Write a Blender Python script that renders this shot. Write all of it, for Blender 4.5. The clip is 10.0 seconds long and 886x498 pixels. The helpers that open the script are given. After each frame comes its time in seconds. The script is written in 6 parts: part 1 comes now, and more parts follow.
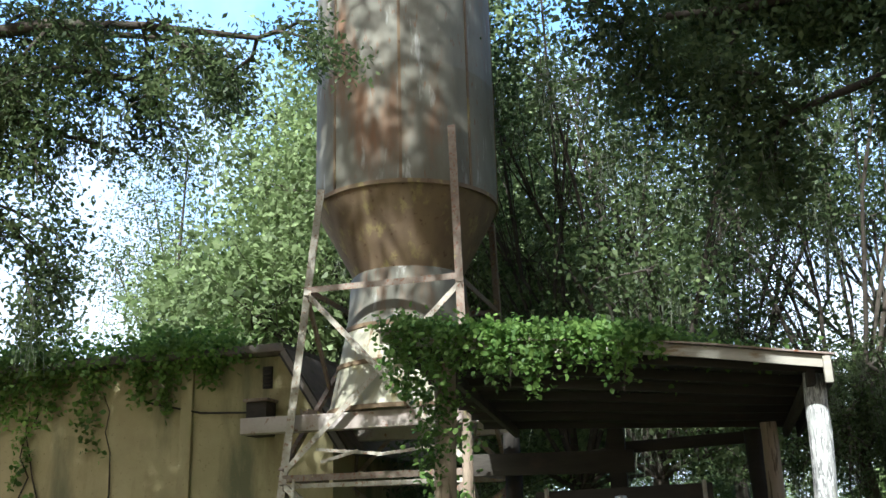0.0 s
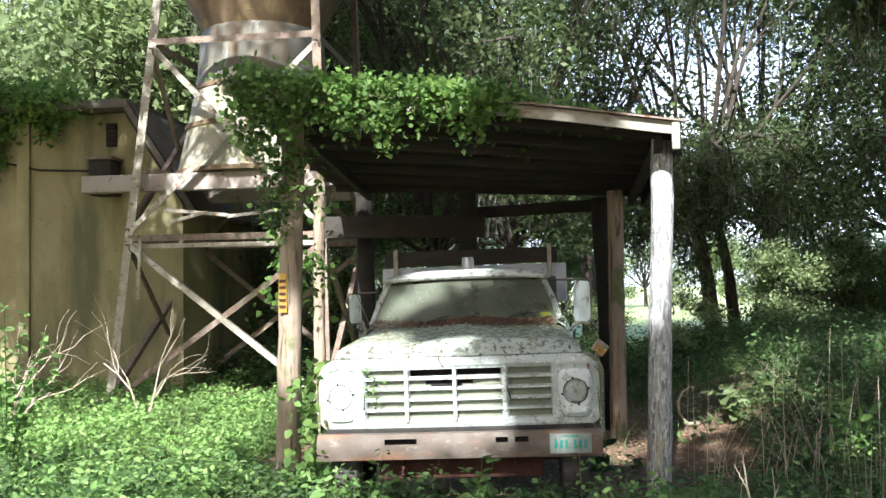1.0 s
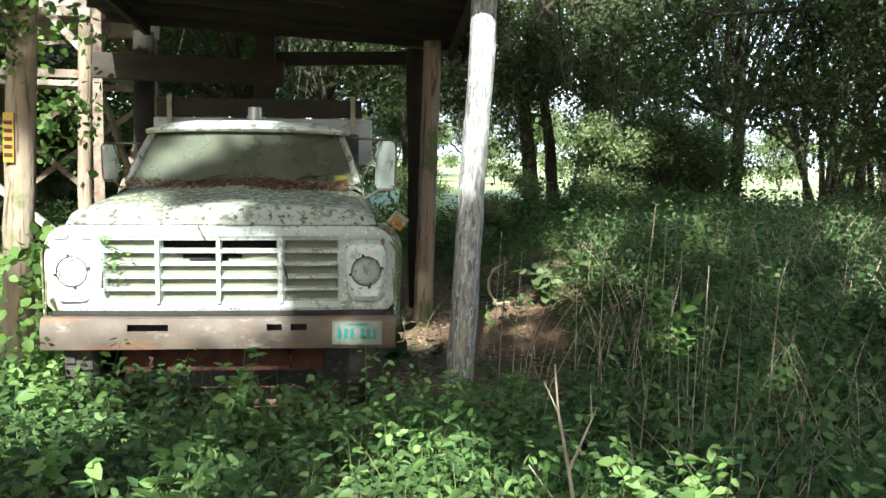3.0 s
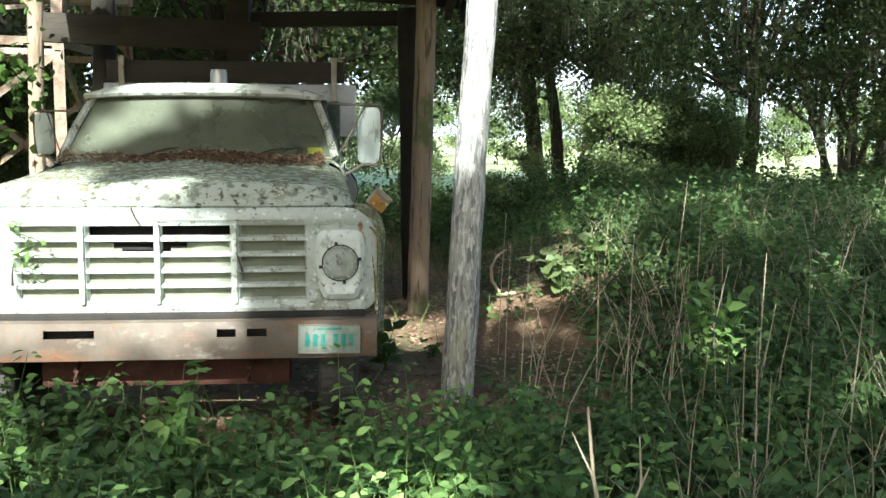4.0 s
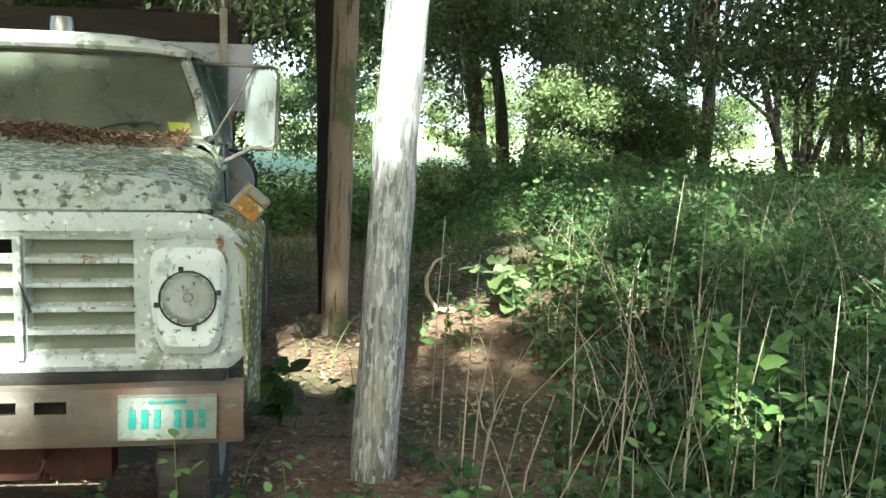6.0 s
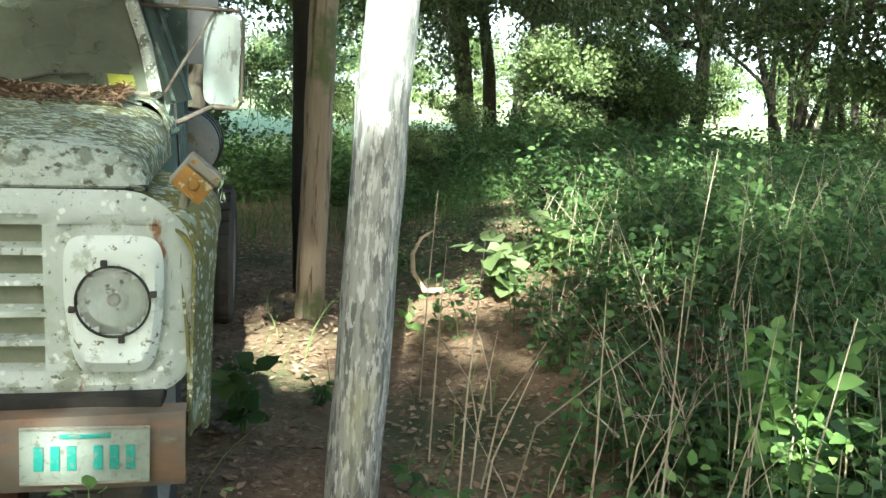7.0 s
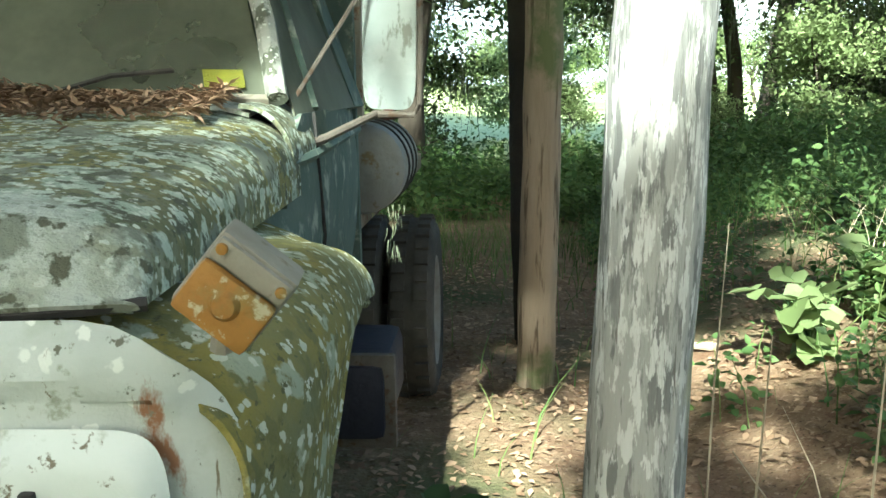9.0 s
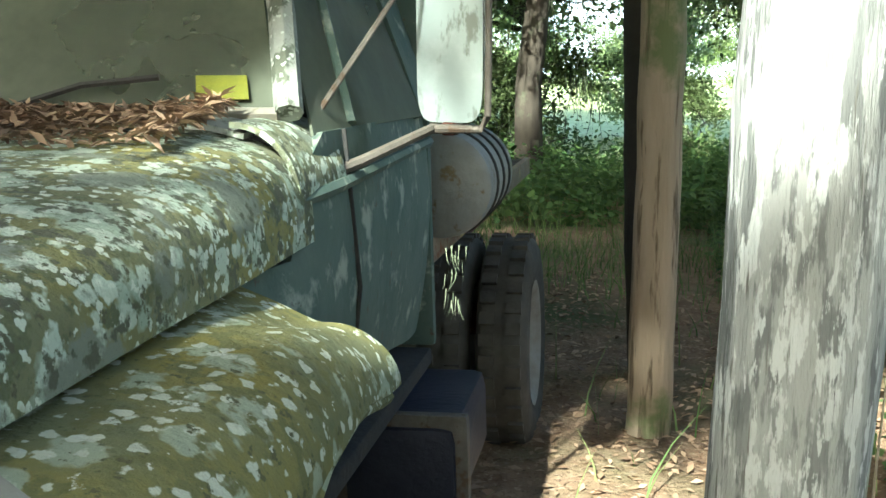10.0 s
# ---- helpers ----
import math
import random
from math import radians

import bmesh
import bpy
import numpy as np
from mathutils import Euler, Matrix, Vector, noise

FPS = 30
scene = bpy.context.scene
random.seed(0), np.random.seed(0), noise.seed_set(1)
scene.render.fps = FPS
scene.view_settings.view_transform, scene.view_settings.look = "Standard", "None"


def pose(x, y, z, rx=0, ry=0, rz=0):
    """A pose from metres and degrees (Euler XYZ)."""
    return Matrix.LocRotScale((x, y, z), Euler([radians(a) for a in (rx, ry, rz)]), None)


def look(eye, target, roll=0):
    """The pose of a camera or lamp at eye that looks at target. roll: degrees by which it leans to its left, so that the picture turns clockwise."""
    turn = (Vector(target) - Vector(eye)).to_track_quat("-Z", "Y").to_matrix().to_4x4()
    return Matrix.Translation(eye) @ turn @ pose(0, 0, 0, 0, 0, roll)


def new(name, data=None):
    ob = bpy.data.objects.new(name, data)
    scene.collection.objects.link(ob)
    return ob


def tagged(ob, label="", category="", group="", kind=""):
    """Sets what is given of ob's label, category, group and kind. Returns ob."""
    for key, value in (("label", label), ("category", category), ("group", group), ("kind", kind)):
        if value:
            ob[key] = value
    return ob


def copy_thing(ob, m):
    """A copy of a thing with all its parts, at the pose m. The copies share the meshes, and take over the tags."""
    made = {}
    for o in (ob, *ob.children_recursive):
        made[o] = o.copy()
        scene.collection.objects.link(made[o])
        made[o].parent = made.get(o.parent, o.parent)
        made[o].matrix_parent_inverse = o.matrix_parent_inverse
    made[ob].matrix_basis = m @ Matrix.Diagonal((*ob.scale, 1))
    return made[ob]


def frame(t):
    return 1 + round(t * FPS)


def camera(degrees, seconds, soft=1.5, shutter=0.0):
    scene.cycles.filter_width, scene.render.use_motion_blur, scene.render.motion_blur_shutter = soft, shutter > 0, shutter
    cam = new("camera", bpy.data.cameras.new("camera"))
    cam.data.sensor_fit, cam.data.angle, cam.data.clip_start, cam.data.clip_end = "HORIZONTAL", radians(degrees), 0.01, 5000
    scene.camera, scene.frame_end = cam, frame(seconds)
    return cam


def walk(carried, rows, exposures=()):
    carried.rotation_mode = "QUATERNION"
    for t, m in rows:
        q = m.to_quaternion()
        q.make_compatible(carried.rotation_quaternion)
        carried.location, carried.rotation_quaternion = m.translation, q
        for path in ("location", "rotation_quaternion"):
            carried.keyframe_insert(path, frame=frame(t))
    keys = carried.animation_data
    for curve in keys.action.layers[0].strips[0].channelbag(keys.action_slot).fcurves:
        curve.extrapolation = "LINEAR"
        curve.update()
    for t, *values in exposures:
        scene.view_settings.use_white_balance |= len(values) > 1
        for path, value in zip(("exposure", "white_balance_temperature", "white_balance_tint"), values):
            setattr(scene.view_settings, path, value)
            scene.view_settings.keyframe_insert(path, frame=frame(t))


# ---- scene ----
cam = camera(49.6, 10.0)
PATH = [
    (0, (0.837, -7.554, 1.872), (0.328, -5.7, 2.424), -1.6),
    (0.5, (0.759, -7.432, 1.882), (0.405, -5.482, 2.15), -0.5),
    (1, (0.877, -7.213, 1.785), (0.617, -5.232, 1.868), -0.9),
    (1.5, (1.037, -6.915, 1.696), (0.824, -4.928, 1.606), 0.0),
    (2, (1.046, -6.642, 1.683), (1.007, -4.654, 1.466), 2.3),
    (2.5, (1.049, -6.375, 1.766), (1.153, -4.385, 1.585), 2.0),
    (4, (1.182, -4.807, 1.658), (1.28, -2.824, 1.425), 1.5),
    (4.5, (1.29, -4.403, 1.649), (1.426, -2.421, 1.418), 1.3),
    (5, (1.38, -4.019, 1.65), (1.502, -2.035, 1.431), 2.2),
    (5.5, (1.368, -3.556, 1.634), (1.553, -1.577, 1.411), 1.9),
    (7, (1.399, -2.458, 1.595), (1.665, -0.503, 1.265), 3.7),
    (7.5, (1.318, -2.057, 1.613), (1.603, -0.105, 1.285), -0.7),
    (8, (1.35, -1.767, 1.583), (1.694, 0.174, 1.247), 2.7),
    (8.5, (1.436, -1.323, 1.595), (1.568, 0.654, 1.325), 1.3),
    (9, (1.407, -0.917, 1.537), (1.2, 1.043, 1.198), 0.1),
    (9.5, (1.392, -0.61, 1.552), (0.991, 1.316, 1.192), -0.0),
    (10, (1.452, -0.32, 1.558), (0.989, 1.594, 1.211), -0.5),
]
walk(cam, [(t, look(eye, target, roll)) for t, eye, target, roll in PATH],
     [(0, 1.15, 5500, 6), (1, 1.65, 5650, 10), (2.5, 1.6, 5800, 5), (4.5, 2.05, 5800, 0), (5.5, 2.35, 5800, -4), (7.5, 2.55, 5850, -8), (9, 2.47, 5850, -9), (10, 2.58, 5850, -7)])

# ---- world, sun ----
SUN_AZ, SUN_EL = radians(186.0), radians(38.0)   # azimuth clockwise from +y
world = bpy.data.worlds.new("sky")
scene.world = world
world.use_nodes = True
wt = world.node_tree
sky = wt.nodes.new("ShaderNodeTexSky")
sky.sky_type = "NISHITA"
sky.sun_disc = False
sky.sun_elevation, sky.sun_rotation = SUN_EL, SUN_AZ
sky.dust_density = 7.0
wt.links.new(sky.outputs[0], wt.nodes["Background"].inputs[0])
wt.nodes["Background"].inputs[1].default_value = 0.05
sun_dir = Vector((math.sin(SUN_AZ) * math.cos(SUN_EL), math.cos(SUN_AZ) * math.cos(SUN_EL), math.sin(SUN_EL)))
sun = new("sun", bpy.data.lights.new("sun", "SUN"))
sun.data.energy, sun.data.angle, sun.data.color = 5.0, radians(0.6), (1.0, 0.94, 0.84)
sun.matrix_world = look(sun_dir * 60, (0, 0, 0))


# ---- materials ----
def surf(name, c1, c2, scale=6.0, rough=0.8, metal=0.0, bump=0.3, bscale=None, layers=(), stretch=(1, 1, 1), vary=0.0, spec=0.3, island=0.0):
    """A procedural surface: two colours mixed by noise, then layers of (kind, scale, low, high, colour, stretch)."""
    m = bpy.data.materials.new(name)
    m.use_nodes = True
    nt = m.node_tree
    N, L = nt.nodes.new, nt.links.new
    bsdf = nt.nodes["Principled BSDF"]
    bsdf.inputs["Roughness"].default_value = rough
    bsdf.inputs["Metallic"].default_value = metal
    bsdf.inputs["Specular IOR Level"].default_value = spec
    tc = N("ShaderNodeTexCoord")

    def field(kind, sc, st):
        mp = N("ShaderNodeMapping")
        mp.inputs["Scale"].default_value = st
        L(tc.outputs["Object"], mp.inputs["Vector"])
        if kind == "cell":
            t = N("ShaderNodeTexVoronoi")
            t.inputs["Scale"].default_value = sc
            warp = N("ShaderNodeTexNoise")
            warp.inputs["Scale"].default_value = sc * 1.7
            warp.inputs["Detail"].default_value = 3
            L(mp.outputs[0], warp.inputs["Vector"])
            add = N("ShaderNodeVectorMath")
            add.operation = "MULTIPLY_ADD"
            add.inputs[1].default_value = (0.9 / sc,) * 3
            L(warp.outputs["Color"], add.inputs[0])
            L(mp.outputs[0], add.inputs[2])
            L(add.outputs[0], t.inputs["Vector"])
            return t.outputs["Distance"]
        if kind == "along_y":       # wear that runs front to back, with a ragged edge
            sep, warp, add = N("ShaderNodeSeparateXYZ"), N("ShaderNodeTexNoise"), N("ShaderNodeMath")
            warp.inputs["Scale"].default_value = sc
            warp.inputs["Detail"].default_value = 6
            L(mp.outputs[0], sep.inputs[0])
            L(mp.outputs[0], warp.inputs["Vector"])
            add.operation = "MULTIPLY_ADD"
            add.inputs[1].default_value = 0.9
            L(warp.outputs["Fac"], add.inputs[0])
            L(sep.outputs["Y"], add.inputs[2])
            return add.outputs[0]
        t = N("ShaderNodeTexNoise")
        t.inputs["Scale"].default_value = sc
        t.inputs["Detail"].default_value = 6
        t.inputs["Roughness"].default_value = 0.62
        L(mp.outputs[0], t.inputs["Vector"])
        return t.outputs["Fac"]

    def ramp(sock, lo, hi):
        r = N("ShaderNodeMapRange")
        r.inputs["From Min"].default_value, r.inputs["From Max"].default_value = lo, hi
        L(sock, r.inputs["Value"])
        return r.outputs["Result"]

    def mix(fac, a, b):
        x = N("ShaderNodeMix")
        x.data_type = "RGBA"
        L(fac, x.inputs["Factor"])
        for s, v in ((x.inputs[6], a), (x.inputs[7], b)):
            if isinstance(v, tuple):
                s.default_value = (*v, 1)
            else:
                L(v, s)
        return x.outputs[2]

    col = mix(ramp(field("noise", scale, stretch), 0.32, 0.68), c1, c2)
    for kind, sc, lo, hi, c, st in layers:
        col = mix(ramp(field(kind, sc, st), lo, hi), col, c)
    if vary or island:
        if island:
            src = N("ShaderNodeNewGeometry").outputs["Random Per Island"]
        else:
            src = N("ShaderNodeObjectInfo").outputs["Random"]
        v = vary or island
        r = N("ShaderNodeMapRange")
        r.inputs["To Min"].default_value, r.inputs["To Max"].default_value = 1 - v, 1 + v
        L(src, r.inputs["Value"])
        hs = N("ShaderNodeHueSaturation")
        L(r.outputs["Result"], hs.inputs["Value"])
        L(col, hs.inputs["Color"])
        col = hs.outputs["Color"]
    L(col, bsdf.inputs["Base Color"])
    if bump:
        b = N("ShaderNodeBump")
        b.inputs["Strength"].default_value = bump
        b.inputs["Distance"].default_value = 0.02
        L(field("noise", bscale or scale * 5, stretch), b.inputs["Height"])
        L(b.outputs[0], bsdf.inputs["Normal"])
    return m


def leaf_mat(name, c1, c2, glow=0.45, rough=0.55, spread=0.5):
    """Leaves: diffuse and translucent, each leaf its own tone."""
    m = bpy.data.materials.new(name)
    m.use_nodes = True
    nt = m.node_tree
    N, L = nt.nodes.new, nt.links.new
    bsdf = nt.nodes["Principled BSDF"]
    geo = N("ShaderNodeNewGeometry")
    x = N("ShaderNodeMix")
    x.data_type = "RGBA"
    L(geo.outputs["Random Per Island"], x.inputs["Factor"])
    x.inputs[6].default_value, x.inputs[7].default_value = (*c1, 1), (*c2, 1)
    tc, nz = N("ShaderNodeTexCoord"), N("ShaderNodeTexNoise")
    nz.inputs["Scale"].default_value = 0.9
    nz.inputs["Detail"].default_value = 3
    L(tc.outputs["Object"], nz.inputs["Vector"])
    r = N("ShaderNodeMapRange")
    r.inputs["From Min"].default_value, r.inputs["From Max"].default_value = 0.3, 0.7
    r.inputs["To Min"].default_value, r.inputs["To Max"].default_value = 1 - spread, 1 + spread
    L(nz.outputs["Fac"], r.inputs["Value"])
    hs = N("ShaderNodeHueSaturation")
    L(r.outputs["Result"], hs.inputs["Value"])
    L(x.outputs[2], hs.inputs["Color"])
    L(hs.outputs["Color"], bsdf.inputs["Base Color"])
    bsdf.inputs["Roughness"].default_value = rough
    bsdf.inputs["Specular IOR Level"].default_value = 0.35
    tr = N("ShaderNodeBsdfTranslucent")
    L(hs.outputs["Color"], tr.inputs["Color"])
    ms = N("ShaderNodeMixShader")
    ms.inputs[0].default_value = glow
    L(bsdf.outputs[0], ms.inputs[1])
    L(tr.outputs[0], ms.inputs[2])
    L(ms.outputs[0], nt.nodes["Material Output"].inputs["Surface"])
    return m


ONE = (1, 1, 1)
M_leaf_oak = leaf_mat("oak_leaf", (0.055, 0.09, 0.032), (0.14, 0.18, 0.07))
# shrub green darkened to carry the shade under the oaks
M_leaf_shrub = leaf_mat("shaded_shrub_leaf", (0.07, 0.115, 0.04), (0.17, 0.22, 0.085))
# lighter leaf green, sunlight put into the colour of the lit trees and bushes
M_leaf_lit = leaf_mat("sunlit_broad_leaf", (0.16, 0.22, 0.08), (0.28, 0.35, 0.16))
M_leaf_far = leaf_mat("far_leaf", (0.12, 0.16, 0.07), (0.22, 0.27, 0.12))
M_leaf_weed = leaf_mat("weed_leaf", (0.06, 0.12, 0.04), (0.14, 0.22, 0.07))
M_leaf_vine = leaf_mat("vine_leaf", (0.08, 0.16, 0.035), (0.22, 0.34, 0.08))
# brighter copy of the weed green, sunlight put into its colour
M_leaf_bright = leaf_mat("sunlit_weed_leaf", (0.15, 0.27, 0.07), (0.28, 0.42, 0.13))
M_grass = leaf_mat("grass_blade", (0.08, 0.15, 0.04), (0.22, 0.27, 0.10), 0.35)
M_dry = leaf_mat("dead_leaf", (0.17, 0.105, 0.062), (0.42, 0.29, 0.19), 0.1, 0.8)
M_straw = surf("dry_stalk", (0.50, 0.43, 0.32), (0.36, 0.29, 0.20), 30, 0.85)
M_moss = leaf_mat("hanging_moss", (0.12, 0.14, 0.09), (0.21, 0.23, 0.16), 0.35, 0.9)
M_bark = surf("bark", (0.045, 0.037, 0.029), (0.085, 0.07, 0.054), 5, 0.95, bump=0.9, bscale=14, stretch=(1, 1, 0.3),
              layers=[("noise", 3.0, 0.56, 0.68, (0.10, 0.11, 0.07), ONE)])
M_ground = surf("soil_and_litter", (0.165, 0.095, 0.056), (0.27, 0.19, 0.12), 7, 0.95, bump=1.0, bscale=45,
                layers=[("noise", 38, 0.55, 0.66, (0.36, 0.26, 0.18), ONE), ("noise", 55, 0.58, 0.66, (0.07, 0.04, 0.025), ONE),
                        ("noise", 0.5, 0.46, 0.58, (0.09, 0.10, 0.045), ONE)])
M_meadow = surf("meadow_grass", (0.36, 0.42, 0.18), (0.46, 0.50, 0.25), 0.6, 0.95, bump=0.8, bscale=20,
                layers=[("noise", 6, 0.5, 0.7, (0.30, 0.37, 0.15), ONE)])
M_post_pale = surf("silvered_wood", (0.34, 0.34, 0.32), (0.43, 0.42, 0.39), 9, 0.85, bump=0.8, bscale=40, stretch=(1, 1, 0.12),
                   layers=[("noise", 40, 0.50, 0.55, (0.20, 0.20, 0.19), (1, 1, 0.16)), ("noise", 52, 0.53, 0.57, (0.64, 0.64, 0.61), (1, 1, 0.22)), ("noise", 2.0, 0.55, 0.70, (0.42, 0.42, 0.39), ONE),
                           ("noise", 4, 0.60, 0.72, (0.40, 0.39, 0.25), (1, 1, 0.4)), ("noise", 70, 0.62, 0.66, (0.18, 0.17, 0.15), (1, 1, 0.06))])
M_post_brown = surf("weathered_post", (0.26, 0.20, 0.14), (0.40, 0.32, 0.24), 8, 0.9, bump=0.8, bscale=40, stretch=(1, 1, 0.12),
                    layers=[("noise", 22, 0.55, 0.63, (0.12, 0.09, 0.06), (1, 1, 0.1)), ("noise", 2.2, 0.56, 0.66, (0.15, 0.17, 0.08), ONE)])
# near-black timber: the shade under the shed roof is put into the colour
M_wood_dark = surf("shade_dark_timber", (0.030, 0.027, 0.022), (0.05, 0.043, 0.034), 7, 0.9, bump=0.5, bscale=30, stretch=(0.2, 1, 1),
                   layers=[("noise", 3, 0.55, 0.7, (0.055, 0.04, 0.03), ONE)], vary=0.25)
M_wood_pale = surf("pale_fascia", (0.42, 0.40, 0.34), (0.32, 0.29, 0.23), 8, 0.85, stretch=(0.2, 1, 1),
                   layers=[("noise", 10, 0.57, 0.66, (0.25, 0.19, 0.12), (0.3, 1, 1))])
M_tin = surf("roof_tin", (0.34, 0.31, 0.28), (0.24, 0.17, 0.12), 3, 0.6, metal=0.4, layers=[("noise", 9, 0.56, 0.66, (0.20, 0.09, 0.05), ONE)])
M_steel = surf("painted_steel", (0.27, 0.23, 0.18), (0.19, 0.14, 0.105), 8, 0.6, metal=0.2,
               layers=[("noise", 20, 0.54, 0.62, (0.20, 0.10, 0.06), ONE), ("noise", 6, 0.60, 0.70, (0.46, 0.40, 0.16), ONE)])
M_steel_pale = surf("pale_steel", (0.46, 0.43, 0.36), (0.36, 0.32, 0.24), 8, 0.6, metal=0.15,
                    layers=[("noise", 18, 0.56, 0.64, (0.26, 0.16, 0.10), ONE)])
M_silo = surf("rusted_galvanised_sheet", (0.24, 0.235, 0.19), (0.165, 0.15, 0.11), 1.6, 0.65, metal=0.1, bump=0.15, stretch=(1, 1, 0.35),
              layers=[("noise", 1.1, 0.54, 0.68, (0.24, 0.14, 0.08), (1, 1, 0.25)), ("noise", 14, 0.60, 0.70, (0.20, 0.12, 0.07), (1, 1, 0.3)),
                      ("noise", 5, 0.60, 0.70, (0.40, 0.40, 0.36), (1, 1, 0.2))])
M_silo_low = surf("lichened_sheet", (0.50, 0.48, 0.38), (0.42, 0.39, 0.27), 2.0, 0.65, metal=0.15, stretch=(1, 1, 0.3),
                  layers=[("noise", 1.6, 0.54, 0.68, (0.50, 0.42, 0.15), ONE), ("noise", 8, 0.60, 0.70, (0.24, 0.14, 0.07), (1, 1, 0.3))])
M_silo_rust = surf("rust_brown_sheet", (0.17, 0.12, 0.08), (0.25, 0.18, 0.105), 2.2, 0.7, metal=0.2, stretch=(1, 1, 0.3),
                   layers=[("noise", 4, 0.56, 0.68, (0.34, 0.28, 0.12), (1, 1, 0.4)), ("noise", 11, 0.60, 0.70, (0.12, 0.07, 0.04), ONE)])
M_wall = surf("ochre_stucco", (0.31, 0.27, 0.14), (0.38, 0.335, 0.18), 1.2, 0.95, bump=0.4, bscale=30,
              layers=[("noise", 0.8, 0.52, 0.66, (0.16, 0.155, 0.085), (1, 1, 0.25)), ("noise", 1.4, 0.56, 0.70, (0.24, 0.20, 0.10), (1, 1, 0.3)), ("noise", 16, 0.62, 0.70, (0.22, 0.18, 0.09), ONE)])
M_roof_felt = surf("old_roofing", (0.13, 0.12, 0.11), (0.20, 0.17, 0.14), 4, 0.9, layers=[("noise", 6, 0.56, 0.66, (0.10, 0.12, 0.06), ONE)])
LICHEN = [("noise", 2.0, 0.50, 0.64, (0.27, 0.29, 0.20), ONE), ("noise", 1.3, 0.48, 0.62, (0.24, 0.215, 0.055), ONE), ("cell", 9, 0.44, 0.38, (0.34, 0.40, 0.31), ONE),
          ("noise", 24, 0.52, 0.58, (0.12, 0.13, 0.07), ONE), ("cell", 21, 0.40, 0.33, (0.46, 0.52, 0.42), ONE), ("cell", 48, 0.34, 0.27, (0.56, 0.60, 0.50), ONE),
          ("noise", 60, 0.58, 0.63, (0.10, 0.10, 0.06), ONE), ("noise", 3.5, 0.60, 0.68, (0.18, 0.17, 0.07), ONE)]
M_paint_hood = surf("lichened_white_paint", (0.14, 0.145, 0.075), (0.21, 0.21, 0.12), 9, 0.85, bump=0.6, bscale=50, layers=LICHEN + [("along_y", 7, 0.60, 0.42, (0.43, 0.465, 0.40), ONE), ("noise", 9, 0.54, 0.60, (0.20, 0.22, 0.17), ONE), ("noise", 26, 0.56, 0.61, (0.10, 0.105, 0.07), ONE)])
# grime tones plus the shade of the slot recesses, darker than the panel paint
M_slot = surf("grimy_shaded_grille_back", (0.15, 0.165, 0.12), (0.24, 0.25, 0.19), 6, 0.8, layers=[("noise", 12, 0.56, 0.66, (0.16, 0.16, 0.11), ONE)])
M_paint_lip = surf("flaking_white_paint", (0.62, 0.64, 0.60), (0.50, 0.53, 0.48), 7, 0.7, bump=0.25, bscale=40,
                   layers=[("noise", 13, 0.52, 0.58, (0.26, 0.29, 0.24), ONE), ("noise", 4, 0.60, 0.68, (0.36, 0.35, 0.24), ONE)])
M_paint = surf("chalky_white_paint", (0.42, 0.46, 0.43), (0.54, 0.58, 0.55), 5, 0.66, bump=0.25, bscale=45,
               layers=[("noise", 6, 0.50, 0.64, (0.38, 0.42, 0.36), ONE), ("noise", 15, 0.57, 0.62, (0.30, 0.32, 0.26), ONE), ("cell", 26, 0.24, 0.18, (0.66, 0.69, 0.64), ONE),
                       ("noise", 38, 0.61, 0.65, (0.13, 0.13, 0.10), ONE), ("noise", 2.6, 0.58, 0.70, (0.36, 0.33, 0.20), (1, 1, 0.3)), ("noise", 10, 0.65, 0.70, (0.26, 0.13, 0.07), (1, 1, 0.5)),
                       ("noise", 70, 0.64, 0.68, (0.20, 0.18, 0.13), (1, 1, 0.15))])
M_bezel = surf("pale_bezel_paint", (0.58, 0.63, 0.60), (0.66, 0.70, 0.67), 7, 0.55, bump=0.15, bscale=40,
               layers=[("noise", 12, 0.56, 0.63, (0.40, 0.44, 0.38), ONE), ("noise", 34, 0.60, 0.64, (0.16, 0.14, 0.10), ONE), ("noise", 6, 0.64, 0.70, (0.32, 0.20, 0.11), (1, 1, 0.4))])
M_fender = surf("mossy_fender_paint", (0.18, 0.18, 0.085), (0.14, 0.15, 0.08), 8, 0.88, bump=0.6, bscale=50,
                layers=[("noise", 2.2, 0.46, 0.60, (0.23, 0.20, 0.055), ONE), ("cell", 13, 0.40, 0.33, (0.32, 0.35, 0.25), ONE), ("noise", 22, 0.52, 0.58, (0.15, 0.145, 0.06), ONE),
                        ("cell", 34, 0.34, 0.27, (0.50, 0.52, 0.42), ONE), ("noise", 55, 0.60, 0.65, (0.10, 0.10, 0.05), ONE), ("noise", 40, 0.64, 0.68, (0.60, 0.61, 0.53), ONE)])
M_teal = surf("faded_teal_paint", (0.065, 0.10, 0.082), (0.11, 0.14, 0.115), 6, 0.7, bump=0.2,
              layers=[("noise", 9, 0.56, 0.66, (0.30, 0.32, 0.26), ONE), ("noise", 30, 0.64, 0.70, (0.09, 0.07, 0.05), ONE)])
M_bumper = surf("rust_streaked_bumper", (0.165, 0.14, 0.115), (0.105, 0.08, 0.062), 4, 0.65, metal=0.1, bump=0.2,
                layers=[("noise", 2.5, 0.54, 0.66, (0.26, 0.135, 0.075), (0.4, 1, 1.5)), ("noise", 9, 0.58, 0.68, (0.25, 0.225, 0.19), (0.5, 1, 1)), ("noise", 26, 0.62, 0.68, (0.20, 0.10, 0.06), ONE)])
